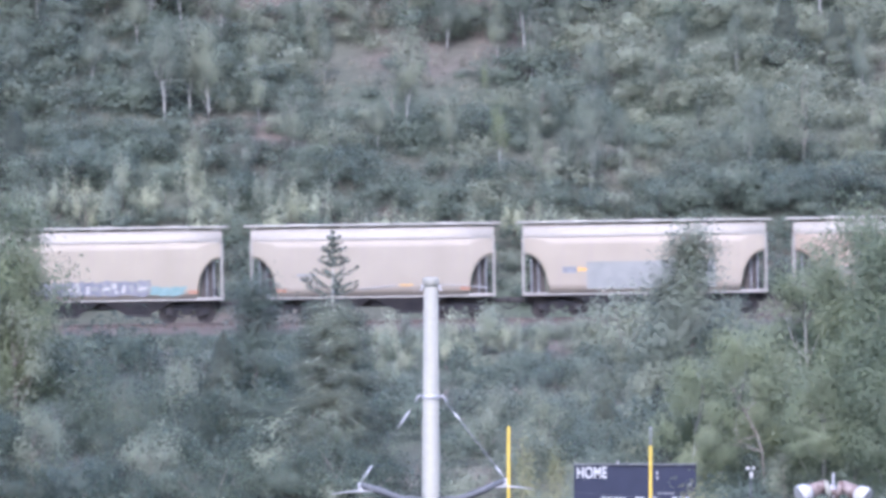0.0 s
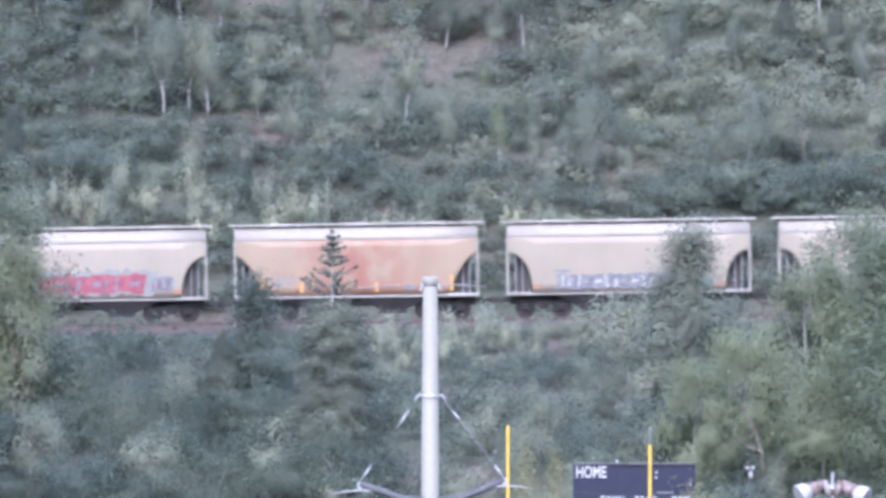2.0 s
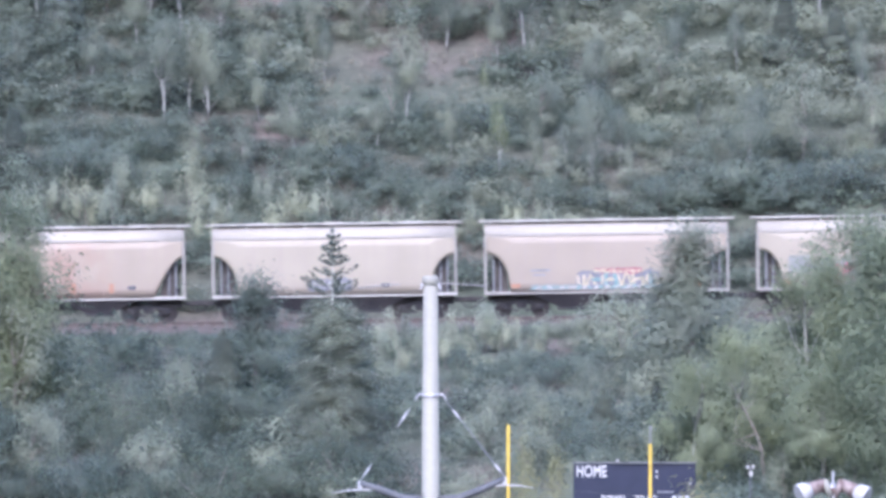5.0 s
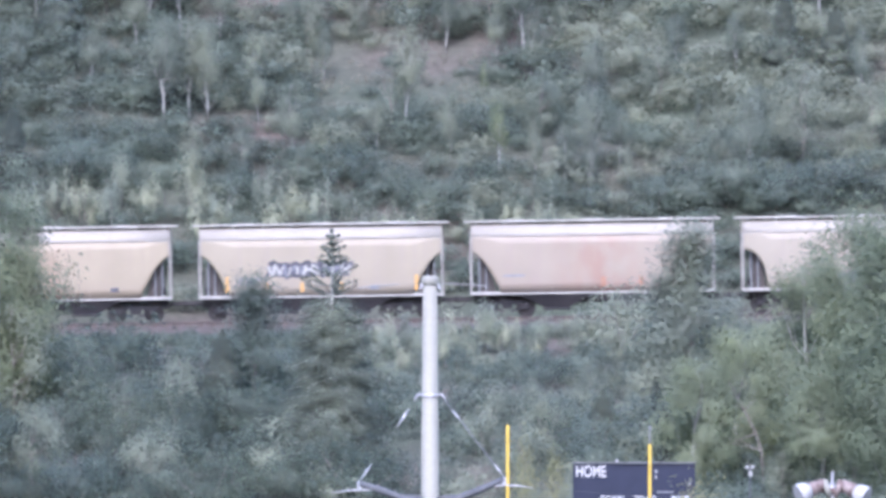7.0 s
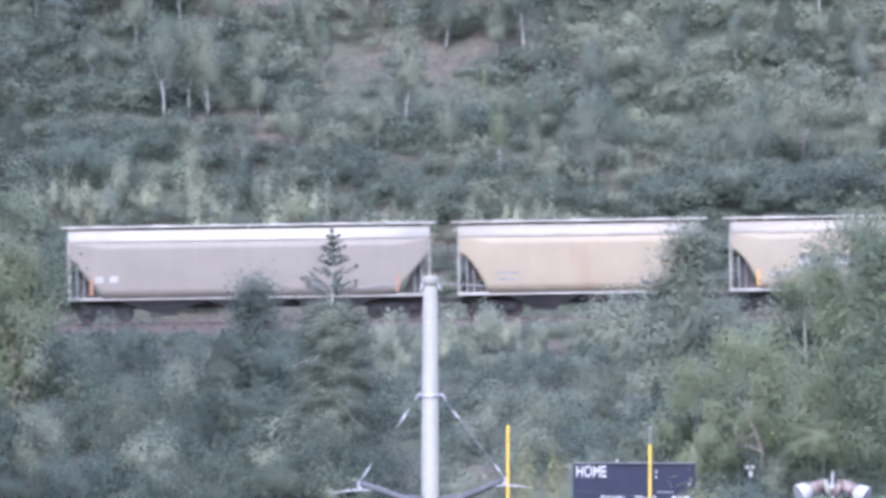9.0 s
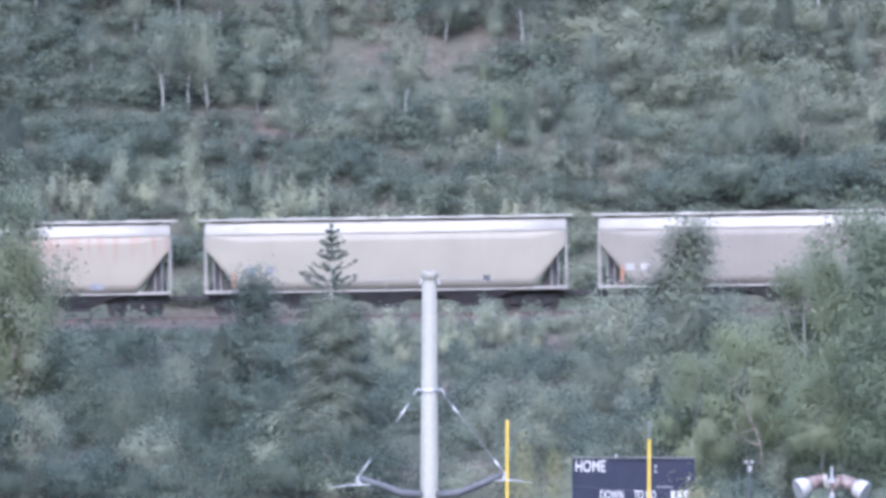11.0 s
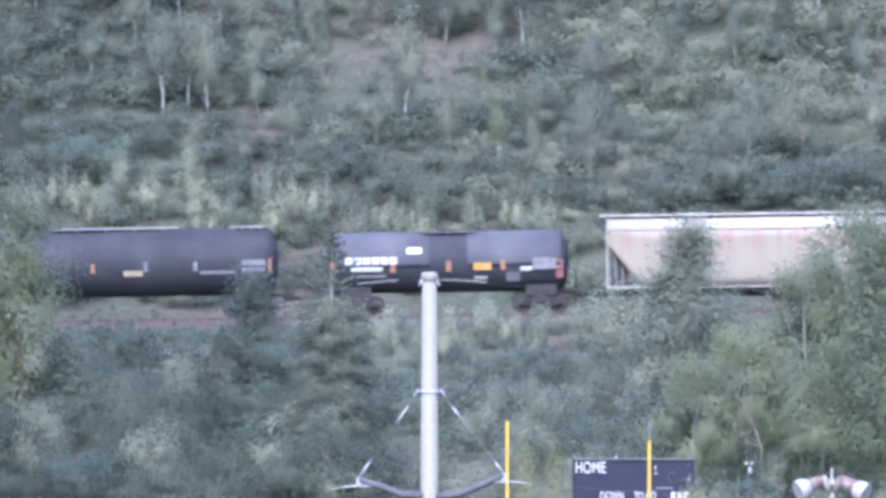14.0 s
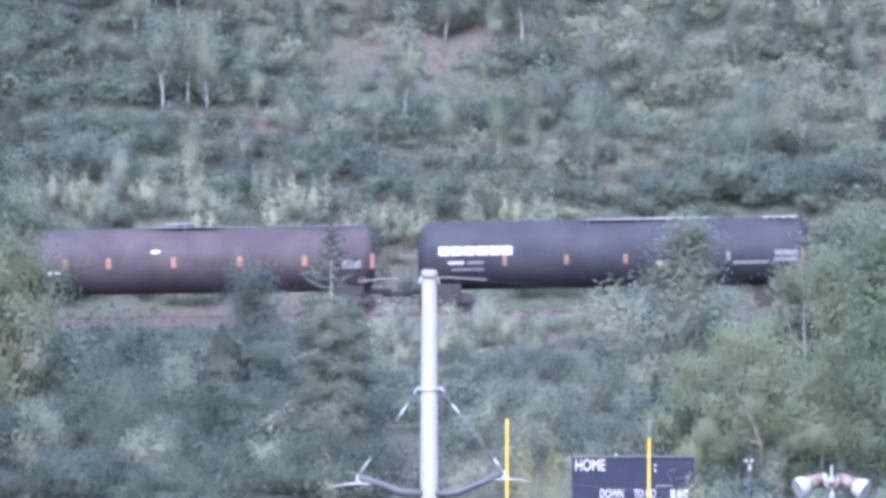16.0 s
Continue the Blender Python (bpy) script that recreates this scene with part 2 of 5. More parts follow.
def build_ground():
    xs = [-4500, -2500, -1200, -600, -300, -150, -90] + [-60 + 2 * i for i in range(61)] + [90, 150, 300, 600, 1200, 2500, 4500]
    ys = [-4500, -2000, -800, -300, -100, 0, 15, 40, 70, 100, 130, 180, 260, 350, 450, 560, 640, 680] + [690 + 1.5 * i for i in range(69)] + [793, 795, 800, 805, 806] + [807.5 + 1.5 * i for i in range(45)] + [880, 900, 940, 1000, 1066, 1150, 1300, 1500, 1900, 2600, 4500]
    bm = bmesh.new()
    rows = [[bm.verts.new((x, y, height(x, y))) for x in xs] for y in ys]
    for a, b in zip(rows, rows[1:]):
        for i in range(len(xs) - 1):
            bm.faces.new((a[i], a[i + 1], b[i + 1], b[i])).smooth = True
    tagged(part("ground", bm, GROUND), "dry grass and reddish soil on a hillside below a wooded slope", "ground", kind="structure")


build_ground()


# ---- railway ----
def on_track(x):
    return RAIL + GRADE * x


TURN = -math.degrees(math.atan(GRADE))


def build_track():
    bed = bmesh.new()
    n = 60
    prof = [(-3.4, -0.62), (-1.9, -0.22), (1.9, -0.22), (3.4, -0.62)]
    rows = []
    for i in range(n + 1):
        x = -150 + 5 * i
        rows.append([bed.verts.new((x, 800 + py + 0.12 * lump(x, py, 0.7), on_track(x) + pz + (0.05 if pz < -0.5 else 0) + 0.04 * lump(x, py, 0.5))) for py, pz in prof])
    for a, b in zip(rows, rows[1:]):
        for i in range(3):
            bed.faces.new((a[i], b[i], b[i + 1], a[i + 1]))
    tagged(part("ballast_bed", bed, BALLAST), "reddish brown crushed-stone railway ballast bed", "ballast", kind="structure")
    root = empty("railway_track", "rusty steel rails on dark wooden sleepers", "railway track", m=pose(0, 800, RAIL, 0, TURN, 0))
    for side in (-0.7525, 0.7525):
        bm = bmesh.new()
        box(bm, (0, side, -0.04), (300, 0.07, 0.08))
        box(bm, (0, side, -0.10), (300, 0.02, 0.1))
        box(bm, (0, side, -0.16), (300, 0.15, 0.03))
        part("rail", bm, RAIL_STEEL, root)
    bm = bmesh.new()
    rounded(bm, (0, 0, 0), (0.23, 2.6, 0.18), 0.02)
    first = part("sleeper", bm, SLEEPER, root)
    first.location = (-45, 0, -0.255)
    for i in range(1, 160):
        o = first.copy()
        scene.collection.objects.link(o)
        o.location = (-45 + 0.56 * i, 0, -0.255)


build_track()


# ---- the train ----
def truck(parent, x, wheels):
    """A two-axle freight truck with side frames and two wheelsets."""
    t = bmesh.new()
    for s in (-1, 1):
        y = s * 0.98
        rounded(t, (x, y, 0.62), (0.5, 0.12, 0.42), 0.04)
        for e in (-1, 1):
            box(t, (x + e * 0.52, y, 0.62), (0.75, 0.11, 0.16), pose(0, 0, 0, 0, e * 14, 0))
            rounded(t, (x + e * 0.88, y, 0.5), (0.3, 0.16, 0.28), 0.04)
            box(t, (x + e * 0.5, y, 0.36), (0.7, 0.09, 0.1), pose(0, 0, 0, 0, e * -16, 0))
        for k in (-0.14, 0, 0.14):
            rod(t, (x + k, y, 0.36), (x + k, y, 0.62), 0.055, seg=8)
    rounded(t, (x, 0, 0.66), (0.36, 2.1, 0.28), 0.04)
    part("truck_frame", t, DARK_STEEL, parent, "dark steel truck side frames with springs")
    for e in (-1, 1):
        w = bmesh.new()
        for s in (-1, 1):
            rod(w, (0, s * 0.69, 0), (0, s * 0.81, 0), 0.43, seg=22)
            rod(w, (0, s * 0.62, 0), (0, s * 0.69, 0), 0.46, seg=22)
            rod(w, (0, s * 0.81, 0), (0, s * 0.86, 0), 0.16, seg=10)
        rod(w, (0, -1.0, 0), (0, 1.0, 0), 0.08, seg=8)
        o = part("wheelset", w, WHEEL_STEEL, parent)
        o.location = (x + e * 0.88, 0, 0.43)
        wheels.append(o)


def coupler(parent, x, s):
    b = bmesh.new()
    rounded(b, (x - s * 0.1, 0, 0.86), (0.75, 0.22, 0.24), 0.03)
    rounded(b, (x + s * 0.28, 0.03, 0.86), (0.24, 0.34, 0.3), 0.05)
    tube(b, [(x - s * 0.2, -0.3, 0.75), (x + s * 0.1, -0.32, 0.5), (x + s * 0.4, -0.25, 0.45)], 0.03, 6)
    part("coupler", b, DARK_STEEL, parent)


def side_at(z):
    """Half width of a hopper's bulging side at height z."""
    return 1.50 + 0.06 * math.cos((z - 2.4) / 1.5)


def strip(parent, name, x0, x1, z0, z1, material, y=side_at, depth=0.012, label=""):
    b = bmesh.new()
    plate(b, [(x0, z0), (x1, z0), (x1, z1), (x0, z1)], depth, y)
    return part(name, b, material, parent, label)


def graffiti(parent, x0, x1, z0, z1, fills, edge, seed, count=7, label="sprayed graffiti lettering, not legible", fat=0.5, lift=0.0):
    """A row of overlapping angular sprayed shapes: an irregular ground in one colour, slanted strokes in others."""
    rng = random.Random(seed)
    w, h = (x1 - x0) / count, z1 - z0
    for i in range(count):
        cx, cz = x0 + (i + 0.5) * w, (z0 + z1) / 2
        lean = rng.uniform(-0.15, 0.35) * w
        k = 1.15 * fat * 2
        outline = [(-0.5, -0.5), (-0.1, -0.42), (0.1, -0.52), (0.5, -0.44), (0.44, -0.1), (0.54, 0.12), (0.46, 0.5), (0.12, 0.42), (-0.14, 0.54), (-0.5, 0.46), (-0.42, 0.05)]
        b = bmesh.new()
        plate(b, [(cx + (a + rng.uniform(-0.09, 0.09)) * w * k + lean * c, min(max(cz + (c + rng.uniform(-0.1, 0.1)) * h, 1.2), 3.7)) for a, c in outline], lift + 0.008 + 0.0015 * (i % 3), side_at)
        ground = part("graffiti_shape", b, edge, parent, label)
        for j in range(3):
            b = bmesh.new()
            sx = cx + (-0.3 + 0.3 * j + rng.uniform(-0.06, 0.06)) * w * k
            wide, tilt = rng.uniform(0.07, 0.13) * w * k, rng.uniform(-0.16, 0.16) * w
            lo, hi = cz - h * rng.uniform(0.28, 0.42), cz + h * rng.uniform(0.2, 0.42)
            if j == 1 and rng.random() < 0.6:
                lo, hi, wide = cz - 0.12 * h, cz + 0.14 * h, 0.3 * w * k
            plate(b, [(sx - wide - tilt, lo), (sx + wide - tilt, lo + 0.04 * h), (sx + wide + tilt, hi), (sx - wide + tilt, hi - 0.05 * h)], lift + 0.014 + 0.0015 * (j + i % 2), side_at)
            part("graffiti_stroke", b, fills[(i + (j == 1)) % len(fills)], ground)


def hopper(name, label, length, paint, sill_paint, style="round", posts=3, bays=2, hatches=3):
    """A covered hopper: bulging side, cut-away ends with slope sheets, roof with hatches, hopper bays, trucks."""
    car = empty(name, label, "freight car", "cars of the train")
    wheels = []
    half = length / 2
    cut, low, top = (1.15, 1.16, 3.02) if style == "round" else (1.55, 1.16, 3.1)
    if style == "mid":
        cut, low, top = 1.35, 1.16, 3.05
    eave, crown = 3.86, 4.46

    def floor_at(x):
        d = half - 0.12 - abs(x)
        if d >= cut:
            return low
        u = max(d / cut, 0)
        if style == "round":
            return low + (top - low) * math.sqrt(max(1 - u * u, 0)) if u > 0 else top
        if style == "mid":
            return low + (top - low) * (1 - u ** 1.6)
        return low + (top - low) * (1 - u)
    b = bmesh.new()
    xs = [-half + 0.12 + cut * (k / 10) ** 1.4 for k in range(11)] + [-half + 0.12 + cut + (length - 0.24 - 2 * cut) * k / 8 for k in range(1, 8)]
    xs = sorted(set([round(x, 4) for x in xs] + [-round(x, 4) for x in xs]))
    rings = []
    for x in xs:
        f = floor_at(x)
        zs = [f + (eave - f) * k / 6 for k in range(7)]
        sect = [(-side_at(z), z) for z in zs] + [(side_at(z), z) for z in reversed(zs)]
        rings.append([b.verts.new((x, y, z)) for y, z in sect])
    for r0, r1 in zip(rings, rings[1:]):
        k = len(r0)
        for i in range(k):
            fc = b.faces.new((r0[i], r0[(i + 1) % k], r1[(i + 1) % k], r1[i]))
            fc.smooth = i < 6 or 7 <= i < 13
    b.faces.new(rings[0][::-1])
    b.faces.new(rings[-1])
    bmesh.ops.recalc_face_normals(b, faces=b.faces)
    part("body", b, paint, car)
    b = bmesh.new()
    shape = [(-1.545, eave - 0.03), (-1.55, eave + 0.02), (-1.47, eave + 0.22), (-1.25, eave + 0.42), (-0.8, crown), (0.8, crown), (1.25, eave + 0.42), (1.47, eave + 0.22), (1.55, eave + 0.02), (1.545, eave - 0.03)]
    roof_rings = [[b.verts.new((x, y, z)) for y, z in shape] for x in (-half + 0.04, -half * 0.5, 0, half * 0.5, half - 0.04)]
    loft(b, roof_rings)
    b.faces.new(roof_rings[0][::-1])
    b.faces.new(roof_rings[-1])
    bmesh.ops.recalc_face_normals(b, faces=b.faces)
    part("roof", b, ROOF_SKY_LIT if length > 15 else ROOF_DULL, car, "pale curved roof sheet")
    # eave angle, weld seams and the roof end caps
    b = bmesh.new()
    for s in (-1, 1):
        rounded(b, (0, s * 1.535, eave - 0.04), (length - 0.1, 0.05, 0.05), 0.01)
    part("eave_angle", b, SILL_DIRTY, car)
    for k in range(1, bays + 1):
        x = -half + length * k / (bays + 1)
        strip(car, "weld_seam", x - 0.02, x + 0.02, low, eave - 0.06, paint, depth=0.012)
    # roof walkway, its pale colour carrying the light it catches, and hatches
    b = bmesh.new()
    rounded(b, (0, -0.95, crown + 0.07), (length + 0.5, 0.5, 0.09), 0.01)
    rounded(b, (0, 0.95, crown + 0.07), (length + 0.5, 0.5, 0.09), 0.01)
    for k in range(9):
        for s in (-0.95, 0.95):
            box(b, (-half + 0.3 + (length - 0.6) * k / 8, s, crown - 0.04), (0.05, 0.42, 0.2))
    for e in (-1, 1):
        box(b, (e * (half + 0.15), 0, crown + 0.05), (0.3, 1.9, 0.04))
    part("roof_walkway", b, SILL, car, "grating walkway along the roof edge, pale grey for the light it catches")
    for k in range(hatches):
        b = bmesh.new()
        x = -half + length * (k + 0.6) / (hatches + 0.2)
        rounded(b, (x, 0, crown + 0.04), (1.1, 0.9, 0.16), 0.05)
        rounded(b, (x, 0, crown + 0.12), (0.9, 0.25, 0.04), 0.015)
        part("hatch", b, sill_paint, car)
    # side sill, end platforms, corner posts, ladders
    b = bmesh.new()
    for s in (-1, 1):
        rounded(b, (0, s * 1.47, low - 0.04), (length, 0.1, 0.15), 0.015)
    for e in (-1, 1):
        rounded(b, (e * (half - 0.6), 0, low - 0.05), (1.2, 2.9, 0.1), 0.015)
    part("side_sill", b, SILL_DIRTY if length > 15 else sill_paint, car, "pale steel side sill")
    for e in (-1, 1):
        for s in (-1, 1):
            b = bmesh.new()
            rounded(b, (e * (half - 0.06), s * 1.45, (low + eave) / 2), (0.11, 0.12, eave - low), 0.015)
            part("corner_post", b, SILL_DIRTY, car)
            for k in range(posts - 1):
                b = bmesh.new()
                x = e * (half - 0.45 - 0.32 * k)
                rounded(b, (x, s * 1.3, (low + floor_at(x)) / 2), (0.07, 0.07, floor_at(x) - low), 0.01)
                part("end_stake", b, GREY_MARK, car)
        b = bmesh.new()
        for k in range(6):
            rod(b, (e * (half - 0.02), -1.4, low + 0.25 + 0.38 * k), (e * (half - 0.02), -0.95, low + 0.25 + 0.38 * k), 0.014, seg=6)
        rod(b, (e * (half - 0.02), -0.95, low), (e * (half - 0.02), -0.95, low + 2.4), 0.018, seg=6)
        part("ladder", b, SILL_DIRTY, car)
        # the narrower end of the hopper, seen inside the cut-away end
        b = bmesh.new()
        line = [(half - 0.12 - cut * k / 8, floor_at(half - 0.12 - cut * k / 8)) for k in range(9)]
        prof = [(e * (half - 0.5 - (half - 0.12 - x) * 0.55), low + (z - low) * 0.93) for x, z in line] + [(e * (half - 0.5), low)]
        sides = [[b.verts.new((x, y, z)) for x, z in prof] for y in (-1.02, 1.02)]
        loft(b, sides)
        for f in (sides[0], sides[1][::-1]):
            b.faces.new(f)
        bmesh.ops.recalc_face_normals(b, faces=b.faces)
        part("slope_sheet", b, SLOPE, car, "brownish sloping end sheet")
        b = bmesh.new()
        rod(b, (e * (half - 0.5), -0.7, 1.45), (e * (half - 0.5), 0.4, 1.45), 0.2, seg=12)
        rod(b, (e * (half - 0.3), -0.5, 1.1), (e * (half - 0.3), -0.5, 2.1), 0.03, seg=6)
        part("brake_gear", b, DARK_STEEL, car)
        coupler(car, e * (half + 0.35), e)
        truck(car, e * (half - 1.75), wheels)
    # hopper bays below the sill
    for k in range(bays):
        x = (k - (bays - 1) / 2) * (length - 3.9) / (bays + 0.25)
        b = bmesh.new()
        w0, w1 = (length - 4.4) / bays / 2, 0.55
        up = [b.verts.new(p) for p in ((x - w0, -1.36, low - 0.1), (x + w0, -1.36, low - 0.1), (x + w0, 1.36, low - 0.1), (x - w0, 1.36, low - 0.1))]
        dn = [b.verts.new(p) for p in ((x - w1, -0.8, 0.42), (x + w1, -0.8, 0.42), (x + w1, 0.8, 0.42), (x - w1, 0.8, 0.42))]
        for i in range(4):
            b.faces.new((up[i], dn[i], dn[(i + 1) % 4], up[(i + 1) % 4]))
        b.faces.new(up)
        b.faces.new(dn[::-1])
        bay = part("hopper_bay", b, BAY, car, "grimy tapered discharge bay, darkened for the shade under the car")
        b = bmesh.new()
        rounded(b, (x, 0, 0.36), (1.3, 1.9, 0.12), 0.02)
        rod(b, (x - 0.2, -1.05, 0.36), (x - 0.2, 1.05, 0.36), 0.06, seg=8)
        part("outlet_gate", b, DARK_STEEL, bay)
    # centre sill made deep and dark to stand for shade between the bays
    b = bmesh.new()
    rounded(b, (0, 0, low - 0.28), (length - 0.3, 0.7, 0.5), 0.03)
    for k in range(3):
        rod(b, (-1.2 + 1.1 * k, -0.9, 0.8), (-0.5 + 1.1 * k, -0.9, 0.8), 0.17, seg=12)
    part("centre_sill_shade", b, DARK_STEEL, car)
    return car, wheels


# long cars' roof: sky light put into a whiter colour than the sides
ROOF_SKY_LIT = worn("sky_lit_roof_paint", (0.315, 0.3, 0.262), (0.355, 0.335, 0.295), 0.5, 0.8)
ROOF_DULL = worn("cream_roof_paint", (0.27, 0.25, 0.214), (0.3, 0.275, 0.236), 0.55, 0.8)
# slope sheets far darker than the side paint
SLOPE = worn("slope_sheet_dark", (0.065, 0.058, 0.055), (0.095, 0.082, 0.074), 0.8, 1.0)
# bay grime, taken darker and bluer to hold the underframe shade
BAY = worn("grimy_shaded_bay_paint", (0.075, 0.07, 0.078), (0.105, 0.096, 0.102), 0.8, 1.2)


def tank(name, label, length, radius, axis, shell, upper_cover=None):
    """A tank car: domed shell, saddles, trucks, top platform and ladders."""
    car = empty(name, label, "tank car", "cars of the train")
    wheels = []
    half = length / 2
    b = bmesh.new()
    seg = 40
    stations = [(-half + 0.0, 0.30), (-half + 0.06, 0.62), (-half + 0.2, 0.86), (-half + 0.42, 0.975), (-half + 0.62, 1.0)]
    stations += [(-half + length * k / 7, 1.0) for k in range(1, 7)] + [(-x, r) for x, r in reversed(stations)]
    rings = [[b.verts.new((x, math.cos(math.tau * i / seg) * r * radius, axis + math.sin(math.tau * i / seg) * r * radius)) for i in range(seg)] for x, r in stations]
    loft(b, rings)
    b.faces.new(rings[0][::-1])
    b.faces.new(rings[-1])
    bmesh.ops.recalc_face_normals(b, faces=b.faces)
    part("tank_shell", b, shell, car)
    if upper_cover:
        # a slightly larger half shell in a lighter grey over the upper side
        b = bmesh.new()
        rr = radius + 0.05
        a0, a1 = -0.12, math.pi + 0.12
        for x0, x1 in ((-half + 0.35, -0.9), (0.9, half - 0.35)):
            ends = []
            for x in (x0, x1):
                ends.append([b.verts.new((x, math.cos(a0 + (a1 - a0) * i / 26) * rr, axis + math.sin(a0 + (a1 - a0) * i / 26) * rr)) for i in range(27)])
            inner = []
            for x in (x0, x1):
                inner.append([b.verts.new((x, math.cos(a0 + (a1 - a0) * i / 26) * (rr - 0.06), axis + math.sin(a0 + (a1 - a0) * i / 26) * (rr - 0.06))) for i in range(27)])
            for i in range(26):
                b.faces.new((ends[0][i], ends[0][i + 1], ends[1][i + 1], ends[1][i])).smooth = True
                b.faces.new((ends[0][i], inner[0][i], inner[0][i + 1], ends[0][i + 1]))
                b.faces.new((ends[1][i], ends[1][i + 1], inner[1][i + 1], inner[1][i]))
            for i in (0, 26):
                b.faces.new((ends[0][i], ends[1][i], inner[1][i], inner[0][i]))
        bmesh.ops.recalc_face_normals(b, faces=b.faces)
        part("upper_cover", b, upper_cover, car, "dark grey half shell over the upper side of the tank")
    # girth welds
    for k in range(1, 7):
        b = bmesh.new()
        x = -half + length * k / 7
        ring = [(x, math.cos(math.tau * i / seg) * (radius + 0.004), axis + math.sin(math.tau * i / seg) * (radius + 0.004)) for i in range(seg)]
        ra = [b.verts.new((px - 0.03, py, pz)) for px, py, pz in ring]
        rb = [b.verts.new((px + 0.03, py, pz)) for px, py, pz in ring]
        loft(b, [ra, rb])
        part("girth_weld", b, shell, car)
    # top platform, rails, manway
    z = axis + radius
    b = bmesh.new()
    for s in (-0.55, 0.55):
        rounded(b, (0, s, z + 0.02), (2.6 if upper_cover else 3.0, 0.4, 0.05), 0.01)
    for x in (-1.2, 0, 1.2):
        for s in (-0.75, 0.75):
            rod(b, (x, s, z - 0.2), (x, s, z + 0.12), 0.02, seg=6)
    part("platform", b, GREY_MARK, car, "light grey top platform")
    b = bmesh.new()
    rod(b, (0, 0, z - 0.1), (0, 0, z + 0.1), 0.42, seg=20)
    rod(b, (0, 0, z + 0.1), (0, 0, z + 0.15), 0.46, seg=20)
    part("manway", b, shell, car)
    for e in (-1, 1):
        b = bmesh.new()
        rounded(b, (e * (half - 1.3), 0, axis - radius + 0.05), (1.5, 1.9, 0.55), 0.05)
        box(b, (e * (half - 0.1), 0, 1.0), (1.7, 0.6, 0.3))
        box(b, (e * (half + 0.2), 0, 1.08), (0.4, 2.9, 0.07))
        part("saddle", b, DARK_STEEL, car, "black stub sill and saddle")
        for s in (-1, 1):
            b = bmesh.new()
            tube(b, [(e * (half + 0.35), s * 1.4, 1.1), (e * (half + 0.35), s * 1.4, 2.0), (e * (half + 0.05), s * 1.45, 2.05), (e * (half - 0.9), s * 1.5, 2.05)], 0.025, 6)
            part("end_railing", b, DARK_STEEL, car)
            b = bmesh.new()
            for k in range(3):
                box(b, (e * (half + 0.1), s * 1.42, 0.4 + 0.3 * k), (0.45, 0.03, 0.04))
            rod(b, (e * (half + 0.3), s * 1.42, 0.35), (e * (half + 0.3), s * 1.42, 1.1), 0.025, seg=6)
            part("end_step", b, DARK_STEEL, car)
        coupler(car, e * (half + 0.75), e)
        truck(car, e * (half - 1.35), wheels)
    return car, wheels


def marks(car, items, y):
    for x0, x1, z0, z1, m in items:
        strip(car, "marking_plate", x0, x1, z0, z1, m, y, 0.02)


# positions of the car centres along the track when the clip starts, and their lengths
MOVING = []           # (car, wheelsets, start)
S = SPRAY


def white(name, base=(0.272, 0.247, 0.212), dirt=(0.26, 0.22, 0.20), **k):
    warm = tuple(a * f for a, f in zip(base, (1.05, 1.02, 0.945)))
    return hopper_paint(name, warm, dirt, **k)


SILL = worn("pale_sill_paint", (0.33, 0.318, 0.292), (0.39, 0.376, 0.345), 0.5, 1.0)
SILL_DIRTY = worn("dirty_sill_paint", (0.25, 0.236, 0.216), (0.31, 0.292, 0.266), 0.6, 1.0)


def add(made, start):
    MOVING.append((made[0], made[1], start))
    return made[0]


def small_marks(car, seed, tall=False):
    """Yellow reflectors along the sill and small stencilled panels."""
    rng = random.Random(seed)
    for k, x in enumerate((-4.45, -2.6, -0.9, 0.95, 4.5)):
        h = 0.75 if k in (0, 4) else 0.45
        strip(car, "reflector", x - 0.07, x + 0.07, 1.32, 1.32 + (h if tall else 0.35), YELLOW_MARK, label="yellow reflector strip")
    strip(car, "stencil_panel", 2.3, 2.75, 1.4, 1.62, GREY_MARK)
    strip(car, "stencil_panel", -3.9, -2.8, 1.9, 2.0, GREY_MARK)
    strip(car, "stencil_panel", -3.9, -3.1, 1.68, 1.78, GREY_MARK)


def end_marks(car):
    """Orange corner plates and faint stencils of the round-ended cars."""
    for x in (-4.55, 4.15):
        strip(car, "reflector", x, x + 0.45, 1.36, 1.55, ORANGE_MARK, label="orange corner plate")
    strip(car, "stencil_panel", -3.6, -2.7, 2.12, 2.22, GREY_MARK)
    strip(car, "stencil_panel", -3.5, -2.9, 1.92, 2.0, GREY_MARK)


L = 11.6
c = add(hopper("hopper_car", "dusty pinkish white covered hopper car on the track", L, white("paint_pink", (0.267, 0.221, 0.183)), SILL, "round"), 22.40)
end_marks(c)
c = add(hopper("hopper_car", "white covered hopper car with a grey-blue painted-over panel", L, white("paint_a", (0.286, 0.256, 0.217)), SILL_DIRTY, "round"), 9.58)
strip(c, "painted_panel", -2.75, 3.35, 1.32, 2.62, S["grey_blue"], label="grey-blue patch of painted-over graffiti")
strip(c, "stencil_panel", -3.9, -3.2, 2.1, 2.4, GREY_MARK)
strip(c, "stencil_panel", -3.2, -2.75, 2.18, 2.34, YELLOW_MARK)
c = add(hopper("hopper_car", "cream-white covered hopper car with orange corner plates", L, white("paint_b"), SILL_DIRTY, "round"), -3.29)
end_marks(c)
strip(c, "stencil_panel", 1.2, 1.9, 1.6, 1.68, YELLOW_MARK)
